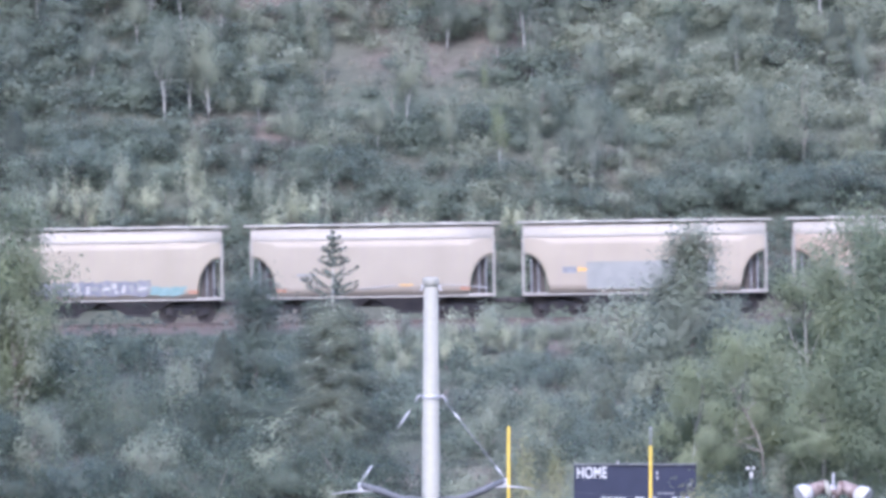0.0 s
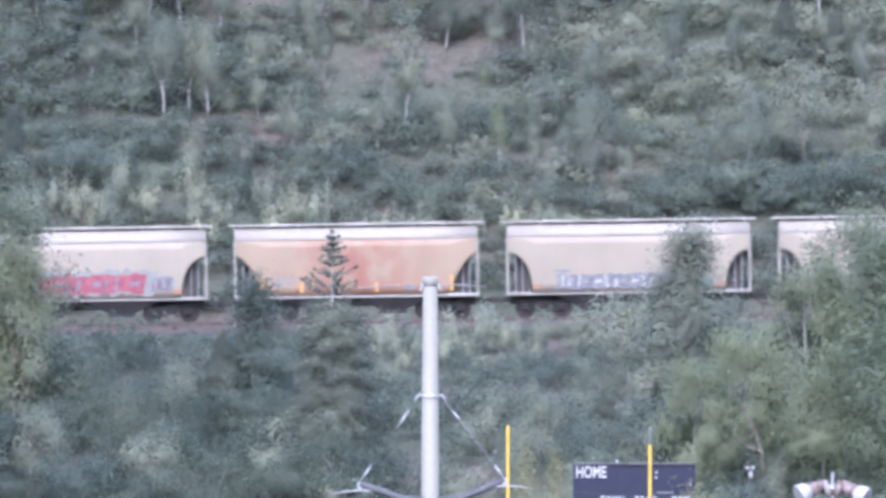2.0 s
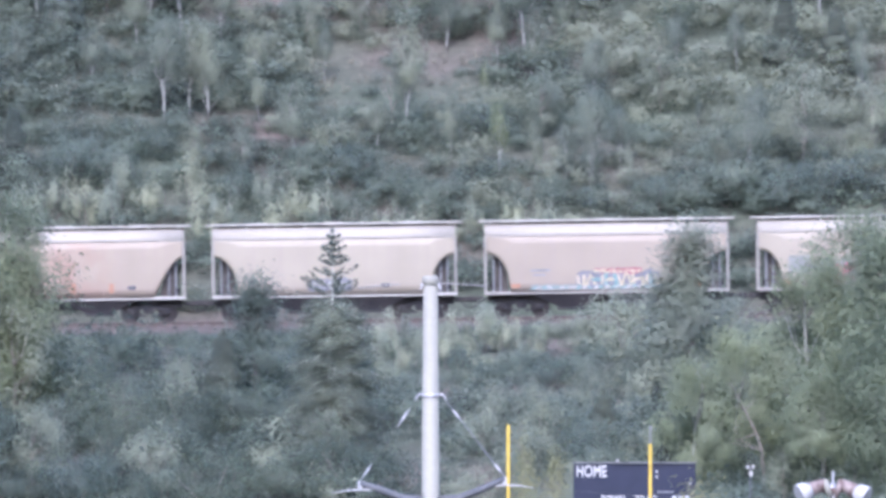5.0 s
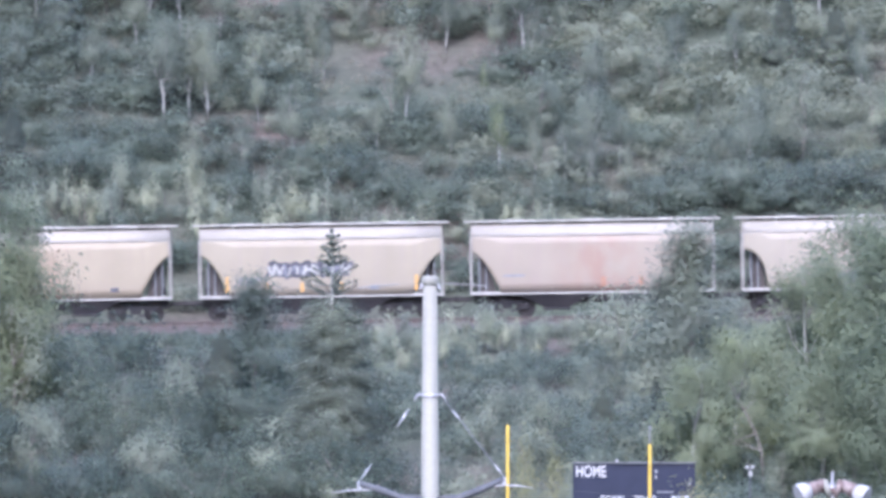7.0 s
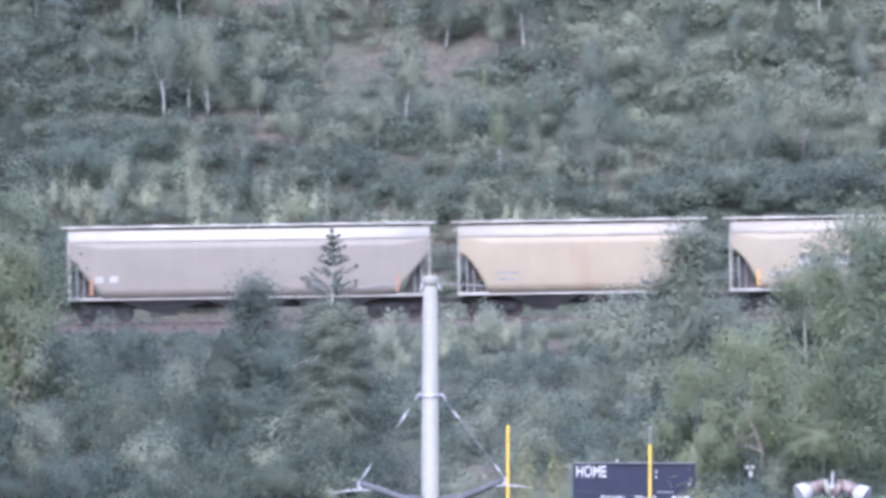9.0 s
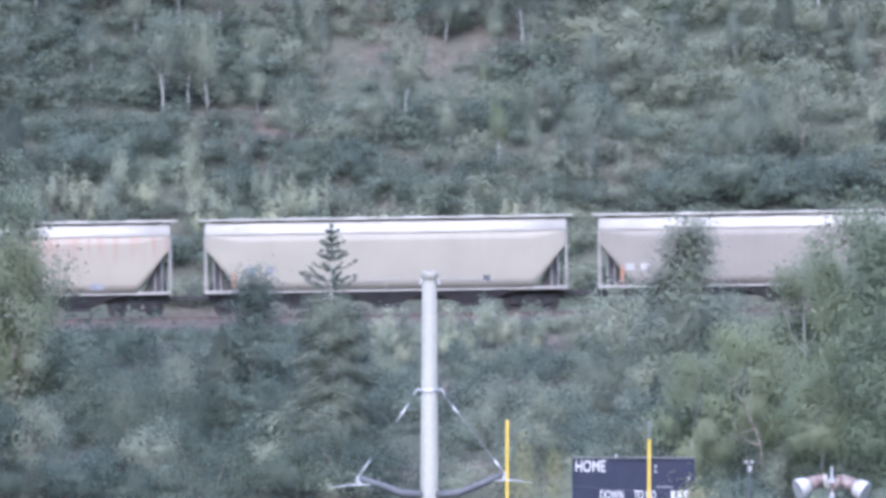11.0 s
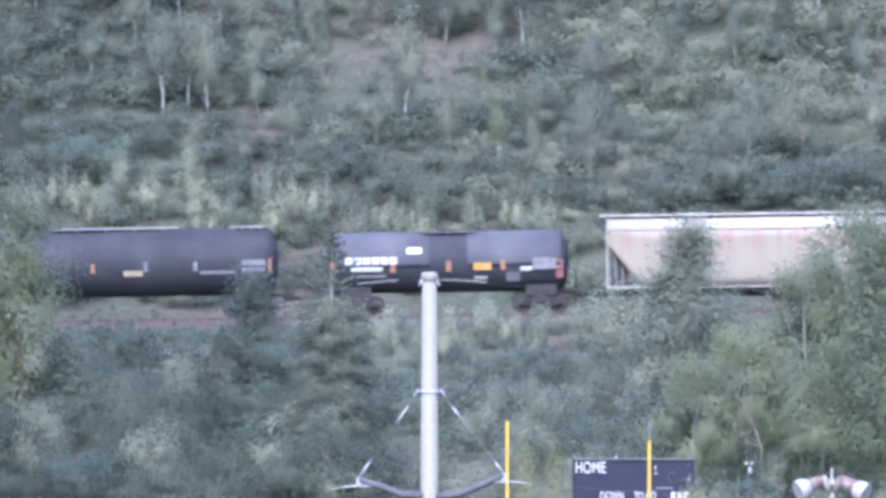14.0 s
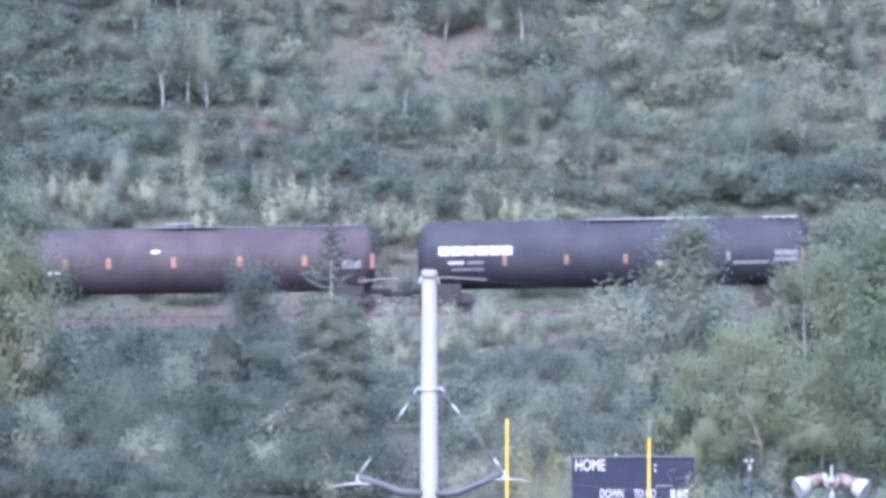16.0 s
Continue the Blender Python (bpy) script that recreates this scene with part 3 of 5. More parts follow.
c = add(hopper("hopper_car", "cream-white covered hopper car with dark graffiti along the sill", L, white("paint_c", (0.277, 0.252, 0.21)), SILL_DIRTY, "round"), -16.17)
end_marks(c)
graffiti(c, -3.4, 2.3, 1.3, 2.02, [S["grey_blue"], S["white"], S["slate"]], S["slate"], 4, 10)
graffiti(c, 2.4, 3.9, 1.3, 1.75, [S["teal"]], S["teal"], 5, 2)
c = add(hopper("hopper_car", "rust-stained white covered hopper car with yellow reflectors", L, white("paint_rust", (0.277, 0.221, 0.168), (0.36, 0.22, 0.16), rust=1.0, where=0.0, spread=4.5), SILL, "mid"), -29.06)
small_marks(c, 1, True)
c = add(hopper("hopper_car", "white covered hopper car with a red and teal graffiti panel", L, white("paint_d", (0.286, 0.261, 0.222)), SILL_DIRTY, "round"), -41.92)
end_marks(c)
graffiti(c, -2.7, 3.3, 1.3, 2.5, [S["grey_blue"]], S["grey_blue"], 7, 7)
graffiti(c, -2.1, 2.7, 1.42, 2.3, [S["red"], S["red"], S["slate"]], S["red"], 8, 8, fat=0.62, lift=0.014)
graffiti(c, 3.1, 4.2, 1.5, 2.2, [S["red"], S["teal"]], S["slate"], 9, 2)
strip(c, "painted_panel", -4.3, -3.3, 1.9, 2.7, S["grey_blue"])
c = add(hopper("hopper_car", "dusty white covered hopper car with colourful low graffiti", L, white("paint_e", (0.267, 0.234, 0.201)), SILL_DIRTY, "round"), -54.83)
end_marks(c)
graffiti(c, -3.6, 3.6, 1.22, 1.5, [S["teal"], S["white"]], S["grey_blue"], 10, 9)
graffiti(c, -1.4, 2.4, 1.3, 2.1, [S["cream"], S["cream"], S["teal"], S["cream"]], S["slate"], 11, 6)
graffiti(c, -0.6, 1.6, 1.95, 2.25, [S["cream"]], S["red"], 13, 6)
c = add(hopper("hopper_car", "clean white covered hopper car with a small grey tag", L, white("paint_f", (0.291, 0.265, 0.225)), SILL, "round"), -67.72)
graffiti(c, -1.2, 0.8, 1.35, 1.95, [S["slate"], S["white"]], S["slate"], 12, 5)
strip(c, "stencil_panel", 2.2, 2.6, 1.5, 1.68, S["black"])
c = add(hopper("hopper_car", "white covered hopper car with pinkish run-off streaks", L, white("paint_g", (0.277, 0.243, 0.206), (0.27, 0.21, 0.19), rust=0.45, where=0.3, spread=2.5), SILL, "mid"), -80.58)
for x in (0.4, 2.2):
    strip(c, "reflector", x, x + 0.22, 1.4, 1.85, ORANGE_MARK)
strip(c, "stencil_panel", 3.1, 3.45, 1.55, 1.72, S["black"])
strip(c, "stencil_panel", -4.2, -3.2, 1.9, 2.0, GREY_MARK)
c = add(hopper("hopper_car", "cream covered hopper car with a black and white tag", L, white("paint_h", (0.286, 0.256, 0.206)), SILL, "mid"), -93.42)
small_marks(c, 2, True)
graffiti(c, -2.5, 1.4, 2.0, 2.75, [S["white"], S["white"], S["slate"]], S["black"], 15, 7)
c = add(hopper("hopper_car", "cream covered hopper car with one brown streak", L, white("paint_i", (0.291, 0.256, 0.198), (0.26, 0.21, 0.17), rust=0.25, where=0.2, spread=1.0), SILL, "mid"), -106.30)
strip(c, "stencil_panel", -4.0, -2.9, 2.05, 2.14, GREY_MARK)
strip(c, "stencil_panel", -3.9, -3.1, 1.75, 1.84, GREY_MARK)
strip(c, "stencil_panel", 2.9, 3.3, 1.45, 1.65, S["black"])
LONG = 17.2
c = add(hopper("long_hopper_car", "lavender-grey long covered hopper car, its roof coloured white for sky light", LONG, white("paint_lavender", (0.203, 0.19, 0.175), (0.24, 0.21, 0.195)), SILL, "straight", 3, 3, 6), -121.96)
for x in (-7.3, -6.6):
    strip(c, "stencil_panel", x, x + 0.4, 1.9, 2.2, S["white"])
for x in (3.0, 3.8):
    strip(c, "stencil_panel", x, x + 0.45, 1.6, 1.85, GREY_MARK)
for x in (-7.55, 6.95):
    strip(c, "reflector", x, x + 0.16, 1.3, 2.1, ORANGE_MARK)
c = add(hopper("long_hopper_car", "pale grey-white long covered hopper car", LONG, white("paint_pale", (0.259, 0.245, 0.214), (0.24, 0.22, 0.2)), SILL, "straight", 3, 3, 6), -140.60)
for x in (-6.6, -5.7):
    strip(c, "stencil_panel", x, x + 0.4, 1.9, 2.3, GREY_MARK)
strip(c, "stencil_panel", -3.8, -2.9, 1.75, 1.85, S["black"])
strip(c, "stencil_panel", 4.6, 4.9, 1.5, 1.75, S["black"])
strip(c, "reflector", -7.3, -7.1, 1.3, 2.0, ORANGE_MARK)
c = add(hopper("long_hopper_car", "white long covered hopper car with red rust run-off", LONG, white("paint_runs", (0.267, 0.248, 0.212), (0.25, 0.21, 0.19), streaks=0.8), SILL, "straight", 3, 3, 6), -159.36)
for x in (-5.4, -4.8):
    strip(c, "stencil_panel", x, x + 0.3, 1.85, 2.02, S["black"])
strip(c, "stencil_panel", 4.7, 5.4, 1.3, 1.6, GREY_MARK)

# tank cars
R1 = 1.42
c = add(tank("tank_car", "short black tank car, dark grey over its upper half", 11.4, R1, 2.43, TANK_BLACK, TANK_GREY), -175.45)


def letters(car, x0, x1, z0, z1, y):
    """A white company mark drawn as plain blocks."""
    w = (x1 - x0) / 6
    for k in range(6):
        a, b2 = x0 + k * w + 0.05, x0 + (k + 1) * w - 0.03
        b = bmesh.new()
        h = z1 - z0
        plate(b, [(a, z0), (b2, z0), (b2, z1), (a, z1)], 0.02, y)
        block = part("mark_block", b, WHITE_MARK, car)
        b = bmesh.new()
        plate(b, [(a + 0.3 * w, z0 + 0.4 * h), (b2 - 0.25 * w, z0 + 0.4 * h), (b2 - 0.25 * w, z0 + 0.64 * h), (a + 0.3 * w, z0 + 0.64 * h)], 0.026, y)
        part("mark_gap", b, TANK_BLACK, block)


def r_small(z):
    return math.sqrt(max((R1 + 0.055) ** 2 - (z - 2.43) ** 2, 0.1))


letters(c, -4.9, -2.4, 2.38, 2.72, r_small)
marks(c, [(-4.6, -3.1, 2.06, 2.26, WHITE_MARK), (-4.6, -2.95, 1.74, 1.9, GREY_MARK), (-1.95, -1.25, 2.86, 3.15, WHITE_MARK),
          (-5.6, -5.35, 1.6, 2.5, ORANGE_MARK), (-2.75, -2.5, 2.0, 2.4, ORANGE_MARK), (-0.1, 0.15, 2.0, 2.5, ORANGE_MARK), (1.2, 2.05, 2.05, 2.4, YELLOW_MARK),
          (1.25, 1.85, 1.62, 1.76, WHITE_MARK), (2.5, 2.7, 2.05, 2.5, ORANGE_MARK), (2.75, 3.4, 1.5, 1.95, GREY_MARK), (3.4, 3.95, 2.0, 2.2, WHITE_MARK),
          (4.0, 5.1, 2.05, 2.6, GREY_MARK), (5.1, 5.45, 1.65, 2.5, RED_MARK)], r_small)
R2 = 1.6
c = add(tank("tank_car", "long glossy black tank car with a white block mark", 18.6, R2, 2.62, TANK_BLACK), -192.8)


def r_big(z):
    return math.sqrt(max(R2 ** 2 - (z - 2.62) ** 2, 0.1))


letters(c, -8.35, -4.8, 2.64, 3.06, r_big)
marks(c, [(-7.85, -7.1, 2.22, 2.36, WHITE_MARK), (-6.95, -6.2, 2.22, 2.36, GREY_MARK), (-7.7, -6.2, 1.9, 2.04, GREY_MARK), (-5.27, -5.1, 2.15, 2.6, ORANGE_MARK),
          (-2.36, -2.18, 2.15, 2.6, ORANGE_MARK), (0.44, 0.62, 2.15, 2.6, ORANGE_MARK), (2.0, 2.9, 2.0, 2.25, S["cream"]), (2.95, 3.13, 2.2, 2.65, GREY_MARK),
          (5.3, 5.48, 2.2, 2.65, GREY_MARK), (5.6, 7.3, 2.05, 2.2, GREY_MARK), (7.6, 8.7, 2.15, 2.7, GREY_MARK), (8.85, 9.0, 2.1, 2.75, ORANGE_MARK), (8.1, 8.45, 1.45, 1.75, RED_MARK)], r_big)
b = bmesh.new()
for x0, x1 in ((-0.9, 4.6), (7.0, 8.7)):
    box(b, ((x0 + x1) / 2, -0.5, 4.27), (x1 - x0, 0.3, 0.06))
    for k in range(4):
        box(b, (x0 + (x1 - x0) * (k + 0.5) / 4, -0.5, 4.2), (0.06, 0.2, 0.16))
part("walkway", b, SILL, c, "white top walkway")
R3 = 1.56
c = add(tank("tank_car", "long brownish black tank car with orange reflectors", 18.0, R3, 2.58, TANK_BROWN), -213.1)


def r_third(z):
    return math.sqrt(max(R3 ** 2 - (z - 2.58) ** 2, 0.1))


marks(c, [(x, x + 0.24, 2.25, 2.75, ORANGE_MARK) for x in (-5.79, -3.76, -0.68, 2.45, 5.52)] +
      [(-1.6, -1.2, 2.95, 3.1, WHITE_MARK), (5.4, 6.4, 1.85, 2.0, GREY_MARK), (-6.6, -5.9, 2.0, 2.15, WHITE_MARK), (7.4, 8.3, 2.1, 2.5, GREY_MARK), (8.75, 8.95, 2.1, 2.8, RED_MARK), (8.2, 8.5, 1.4, 1.7, RED_MARK)], r_third)
b = bmesh.new()
rounded(b, (-0.1, -0.2, 4.32), (1.7, 0.3, 0.1), 0.02)
box(b, (3, -0.35, 4.14), (11, 0.3, 0.05))
part("walkway", b, GREY_MARK, c, "light grey top walkway")


# ---- vegetation ----
def leaf_arrays(pts, out, size, rng):
    """Corners and shading normals of small pointed leaves at pts that face roughly along out."""
    pts, out = np.asarray(pts, float), np.asarray(out, float)
    n = len(pts)
    out = out / (np.linalg.norm(out, axis=1)[:, None] + 1e-9)
    face = out + 0.42 * rng.normal(size=(n, 3))
    face /= np.linalg.norm(face, axis=1)[:, None] + 1e-9
    t = np.cross(face, rng.normal(size=(n, 3)))
    t /= np.linalg.norm(t, axis=1)[:, None] + 1e-9
    b = np.cross(face, t)
    s = (size * rng.uniform(0.65, 1.4, n))[:, None]
    v = np.stack([pts - t * s * 0.5 - b * s * 0.32, pts - t * s * 0.5 + b * s * 0.32, pts + t * s * 0.62], 1)
    soft = out + 0.12 * face
    soft /= np.linalg.norm(soft, axis=1)[:, None] + 1e-9
    flip = np.einsum("ij,ij->i", np.cross(v[:, 1] - v[:, 0], v[:, 2] - v[:, 0]), face) < 0
    v[flip] = v[flip][:, ::-1]
    return v.reshape(-1, 3), np.repeat(soft, 3, axis=0)


def leaf_object_mesh(name, v, normals, material):
    me = bpy.data.meshes.new(name)
    n = len(v) // 3
    me.vertices.add(3 * n)
    me.loops.add(3 * n)
    me.polygons.add(n)
    me.vertices.foreach_set("co", np.ascontiguousarray(v, dtype=np.float32).ravel())
    me.loops.foreach_set("vertex_index", np.arange(3 * n, dtype=np.int32))
    me.polygons.foreach_set("loop_start", np.arange(0, 3 * n, 3, dtype=np.int32))
    me.update(calc_edges=True)
    me.polygons.foreach_set("use_smooth", np.ones(n, dtype=bool))
    me.normals_split_custom_set_from_vertices(normals.tolist())
    me.materials.append(material)
    return me


ARRAYS = {}


def leaf_mesh(name, pts, size, rng, material, out):
    v, normals = leaf_arrays(pts, out, size, rng)
    me = leaf_object_mesh(name, v, normals, material)
    ARRAYS[me.name] = (v, normals)
    return me


def crown_mesh(rng, clumps, leaves, sigma, size, material):
    """A crown of many small leaf sprays, gathered in loose clumps."""
    clumps = np.asarray(clumps, float)
    mid = clumps.mean(axis=0) * np.array([1, 1, 0.8])
    k = rng.integers(0, len(clumps), leaves)
    loose = rng.uniform(0.75, 1.35, len(clumps))[k][:, None]
    off = rng.normal(size=(leaves, 3))
    pts = clumps[k] + off * sigma * loose * 1.08
    pts[:, 2] = np.maximum(pts[:, 2], 0.03)
    away = pts - mid
    away /= np.linalg.norm(away, axis=1)[:, None] + 1e-9
    own = off / (np.linalg.norm(off, axis=1)[:, None] + 1e-9)
    v, q = leaf_arrays(pts, away + own * 0.3 + np.array([0, -0.15, 0.3]), size, rng)
    me = leaf_object_mesh("crown", v, q, material)
    ARRAYS[me.name] = (v, q)
    return me


def limb_mesh(rng, tall, thick, clumps, bark, lean=0.04):
    """A tapered, slightly crooked trunk with limbs that reach the clumps."""
    b = bmesh.new()
    n = 7
    path = [(lean * tall * math.sin(k * 1.3 + rng.uniform(0, 1)) * k / n, lean * tall * math.cos(k * 1.1) * k / n, tall * 0.95 * k / n) for k in range(n + 1)]
    tube(b, path, [thick * (1 - 0.85 * k / n) + 0.008 for k in range(n + 1)], 7)
    for c in clumps[:: max(1, len(clumps) // 9)]:
        k = min(n - 1, max(1, int((c[2] / tall) * n * 0.75)))
        p = Vector(path[k])
        q = Vector(c)
        mid = (p + q) / 2 + Vector((0, 0, -0.05 * tall))
        tube(b, [p, mid, q], [thick * 0.35, thick * 0.22, thick * 0.08], 5)
    me = bpy.data.meshes.new("trunk")
    b.to_mesh(me)
    b.free()
    me.materials.append(bark)
    for poly in me.polygons:
        poly.use_smooth = True
    return me


def make_tree(name, label, category, group, trunk, crown):
    root = empty(name, label, category, group)
    for nm, me in (("trunk", trunk), ("crown", crown)):
        o = new(nm, me)
        o.parent = root
    return root


def aspen(seed, leaves=3500, material=None, bark=None, spread=0.2, low=0.3, size=0.15, tall=6.0, m=26, cone=False):
    """A slim young aspen: clear stem below, an uneven oval crown above; with cone the crown narrows to a point."""
    rng = np.random.default_rng(seed)
    clumps = []
    for i in range(m):
        u = (i + rng.uniform(0, 1)) / m
        z = tall * (low + (0.95 - low) * u)
        shape = 1.15 * (1 - u) ** 0.8 + 0.05 if cone else 0.25 + math.sin(math.pi * min(u * 0.82 + 0.14, 1)) ** 0.8
        r = tall * spread * shape * math.sqrt(rng.uniform(0.15, 1)) * 0.85
        a = rng.uniform(0, math.tau)
        clumps.append((r * math.cos(a), r * math.sin(a), z))
    return limb_mesh(rng, tall, 0.015 * tall, clumps, bark or PALE_BARK), crown_mesh(rng, clumps, leaves, np.array([0.055, 0.055, 0.062]) * tall * (26 / m) ** 0.33, size, material or LEAF)


def shrub(seed, leaves=2000, material=None, size=0.15, tall=2.6, wide=1.5, spikes=False, m=18):
    """A many-stemmed bush down to the ground; with spikes its shoots stand up in plumes."""
    rng = np.random.default_rng(seed)
    clumps = []
    for i in range(m):
        a, u = rng.uniform(0, math.tau), rng.uniform(0, 1)
        r = wide * math.sqrt(rng.uniform(0.02, 1)) * 0.85
        z = tall * (0.12 + 0.76 * u * (1 - 0.45 * (r / wide) ** 2))
        clumps.append((r * math.cos(a), r * math.sin(a), z))
    sig = np.array([0.05, 0.05, 0.115]) * tall if spikes else np.array([0.115, 0.115, 0.1]) * tall * (18 / m) ** 0.4
    b = bmesh.new()
    for c in clumps[::2]:
        tube(b, [(c[0] * 0.12, c[1] * 0.12, -0.1), (c[0] * 0.5, c[1] * 0.5, c[2] * 0.55), c], [0.03, 0.02, 0.008], 5)
    me = bpy.data.meshes.new("trunk")
    b.to_mesh(me)
    b.free()
    me.materials.append(BARK)
    return me, crown_mesh(rng, clumps, leaves, sig, size, material or LEAF_DEEP)


def spruce(seed, tall=10.8, wide=2.3, slope=0.62, step=0.42, open_part=3.0, full=420, material=None, flare=0.0, bark=None):
    """A spruce: straight stem, whorls of boughs; thin, open and upswept at the top, layered and drooping below."""
    rng = np.random.default_rng(seed)
    b = bmesh.new()
    tube(b, [(0, 0, -0.1), (0.03, 0, tall * 0.5), (0, 0.02, tall)], [0.014 * tall, 0.009 * tall, 0.014], 8)
    pts = []
    z = tall - 0.35
    while z > 0.5:
        d = tall - z
        is_open = d < open_part
        reach = min(0.1 + slope * d, wide) + flare * max(d - open_part, 0)
        reach *= rng.uniform(0.7, 1.15) if flare else 0.96
        k = 5 if is_open else 11
        a0 = rng.uniform(0, math.tau)
        for j in range(k):
            a = a0 + math.tau * j / k + rng.uniform(-0.3, 0.3)
            r = reach * rng.uniform(0.7, 1.12)
            rise = r * (rng.uniform(0.2, 0.5) if is_open else rng.uniform(-0.3, -0.08))
            out = Vector((math.cos(a), math.sin(a), 0))
            root = Vector((0, 0, z if is_open else z + rng.uniform(-0.4, 0.3)))
            tip = root + out * r + Vector((0, 0, rise))
            mid = root + out * r * 0.55 + Vector((0, 0, rise * 0.25 - 0.04))
            tube(b, [root, mid, tip], [0.022, 0.016, 0.007], 4)
            n = int(full * (0.4 if is_open else 1.0) * (0.2 + 0.8 * r / wide))
            w = rng.uniform(0.12, 1.03, n) ** 0.8
            base = np.outer(w, np.array(tip - root)) + np.array(root)
            base[:, 2] += (w * w - w) * abs(rise) * 0.9
            across = (0.05 if is_open else 0.3) * (1.15 - 0.5 * w)
            pts.append(base + rng.normal(size=base.shape) * np.stack([across, across, across * 0.75], 1))
        z -= step * rng.uniform(0.75, 1.3)
    n = 110
    w = rng.uniform(tall - 1.0, tall + 0.05, n)
    pts.append(np.stack([rng.normal(size=n) * 0.035, rng.normal(size=n) * 0.035, w], 1))
    me = bpy.data.meshes.new("trunk")
    b.to_mesh(me)
    b.free()
    me.materials.append(bark or BARK)
    pts = np.concatenate(pts)
    out = pts * np.array([1, 1, 0]) + np.array([0, 0, 0.5]) + rng.normal(size=pts.shape) * 0.4
    return me, leaf_mesh("crown", pts, 0.13 if full > 200 else 0.22, rng, material or NEEDLE, out)


KINDS = {
    "aspen": ("aspen_tree", "slim grey-green aspen with a pale stem on the hillside", "tree", "hillside aspens", [(aspen(s, 5200, low=lo, size=0.135), 6.0) for s, lo in ((1, 0.3), (2, 0.48), (3, 0.4), (4, 0.5), (5, 0.34), (6, 0.46))]),
    "round": ("broadleaf_tree", "dense round-crowned green broadleaf tree", "tree", "broadleaf trees", [(aspen(s, 5200, LEAF, BARK, 0.29, 0.1, 0.15), 6.0) for s in (11, 12, 13, 14)]),
    "deep": ("shrub", "dark green leafy shrub on the slope", "shrub", "slope shrubs", [(shrub(s, 2600, size=0.13), 2.6) for s in (21, 22, 23, 24)]),
    "green": ("shrub", "mid-green leafy shrub on the slope", "shrub", "slope shrubs", [(shrub(s, 2600, LEAF, 0.13), 2.6) for s in (25, 26, 27)]),
    "dusky": ("shrub", "very dark green leafy shrub on the bank", "shrub", "slope shrubs", [(shrub(s, 2600, LEAF_DUSKY, 0.13), 2.6) for s in (81, 82, 83)]),
    "dusky_thicket": ("shrub", "very dark green thicket", "shrub", "", [(shrub(s, 1050, LEAF_DUSKY, 0.2, m=14), 2.6) for s in (84, 85)]),
    "deep_thicket": ("shrub", "dark green thicket", "shrub", "", [(shrub(s, 1050, LEAF_DEEP, 0.2, m=14), 2.6) for s in (71, 72, 73, 74)]),
    "green_thicket": ("shrub", "mid-green thicket", "shrub", "", [(shrub(s, 1050, LEAF, 0.2, m=14), 2.6) for s in (75, 76, 77)]),
    "straw_thicket": ("shrub", "dry grass tufts", "shrub", "", [(shrub(s, 500, LEAF_STRAW, 0.16, 2.6, 1.7, True, 12), 2.6) for s in (78, 79)]),
    "silver": ("silver_shrub", "silvery grey-leaved shrub with upright shoots", "shrub", "silver shrubs", [(shrub(s, 1700, LEAF_SILVER, 0.12, 2.6, 1.15, True, 10), 2.6) for s in (31, 32, 33, 34)]),
    "big": ("poplar_tree", "large bright green poplar with a loose leafy crown", "tree", "poplars below the track", [(aspen(s, 17000, LEAF_BRIGHT, PALE_BARK, 0.27, 0.1, 0.12, m=60), 6.0) for s in (41, 42, 43)]),
    "spruce": ("spruce_tree", "dark spruce with an open upswept top and layered boughs", "tree", "conifers", [(spruce(51, 10.8, 1.35, 0.5, 0.36, 2.9, 230, None, 0.2, PALE_BARK), 10.8)]),
    "fir": ("young_conifer", "dense blue-green young conifer", "tree", "conifers", [(spruce(52, 7.0, 1.75, 0.42, 0.4, 0.5, 110, NEEDLE, 0.01), 7.0), (spruce(53, 7.0, 1.9, 0.36, 0.42, 0.3, 110, NEEDLE, 0.01), 7.0)]),
    "cedar": ("slender_poplar", "slender dense blue-green poplar with a pale stem", "tree", "poplars below the track", [(aspen(54, 17000, LEAF_POPLAR, PALE_BARK, 0.21, 0.05, 0.12, 7.0, 60, True), 7.0)]),
    "poplar": ("poplar_tree", "dense grey-green poplar with an uneven pointed crown", "tree", "poplars below the track", [(aspen(s, 16000, LEAF, BARK, 0.26, 0.05, 0.12, m=54, cone=True), 6.0) for s in (45, 46)]),
    "lime": ("lime_shrub", "yellow-green slender young poplar", "shrub", "lime green shrubs", [(aspen(s, 6000, LEAF_LIME, BARK, 0.17, 0.06, 0.12), 6.0) for s in (61, 62)]),
    "gold": ("aspen_tree", "yellow-green aspen with a pale stem on the hillside", "tree", "hillside aspens", [(aspen(65, 2800, leafy("gold_leaf", (0.27, 0.3, 0.17), (0.32, 0.35, 0.2)), low=0.5, size=0.14), 6.0)]),
}
FIELD = random.Random(77)


def plant(kind, x, y, tall, wide=1.0, sink=0.1):
    name, label, category, group, forms = KINDS[kind]
    i = FIELD.randrange(len(forms))
    (trunk, crown), h = forms[i]
    root = make_tree(name, label, category, group, trunk, crown)
    s = tall / h
    root.location = (x, y, height(x, y) - sink)
    root.rotation_euler = (0, 0, FIELD.uniform(0, math.tau))
    root.scale = (s * wide, s * wide, s)
    return root


HEAPS = {}


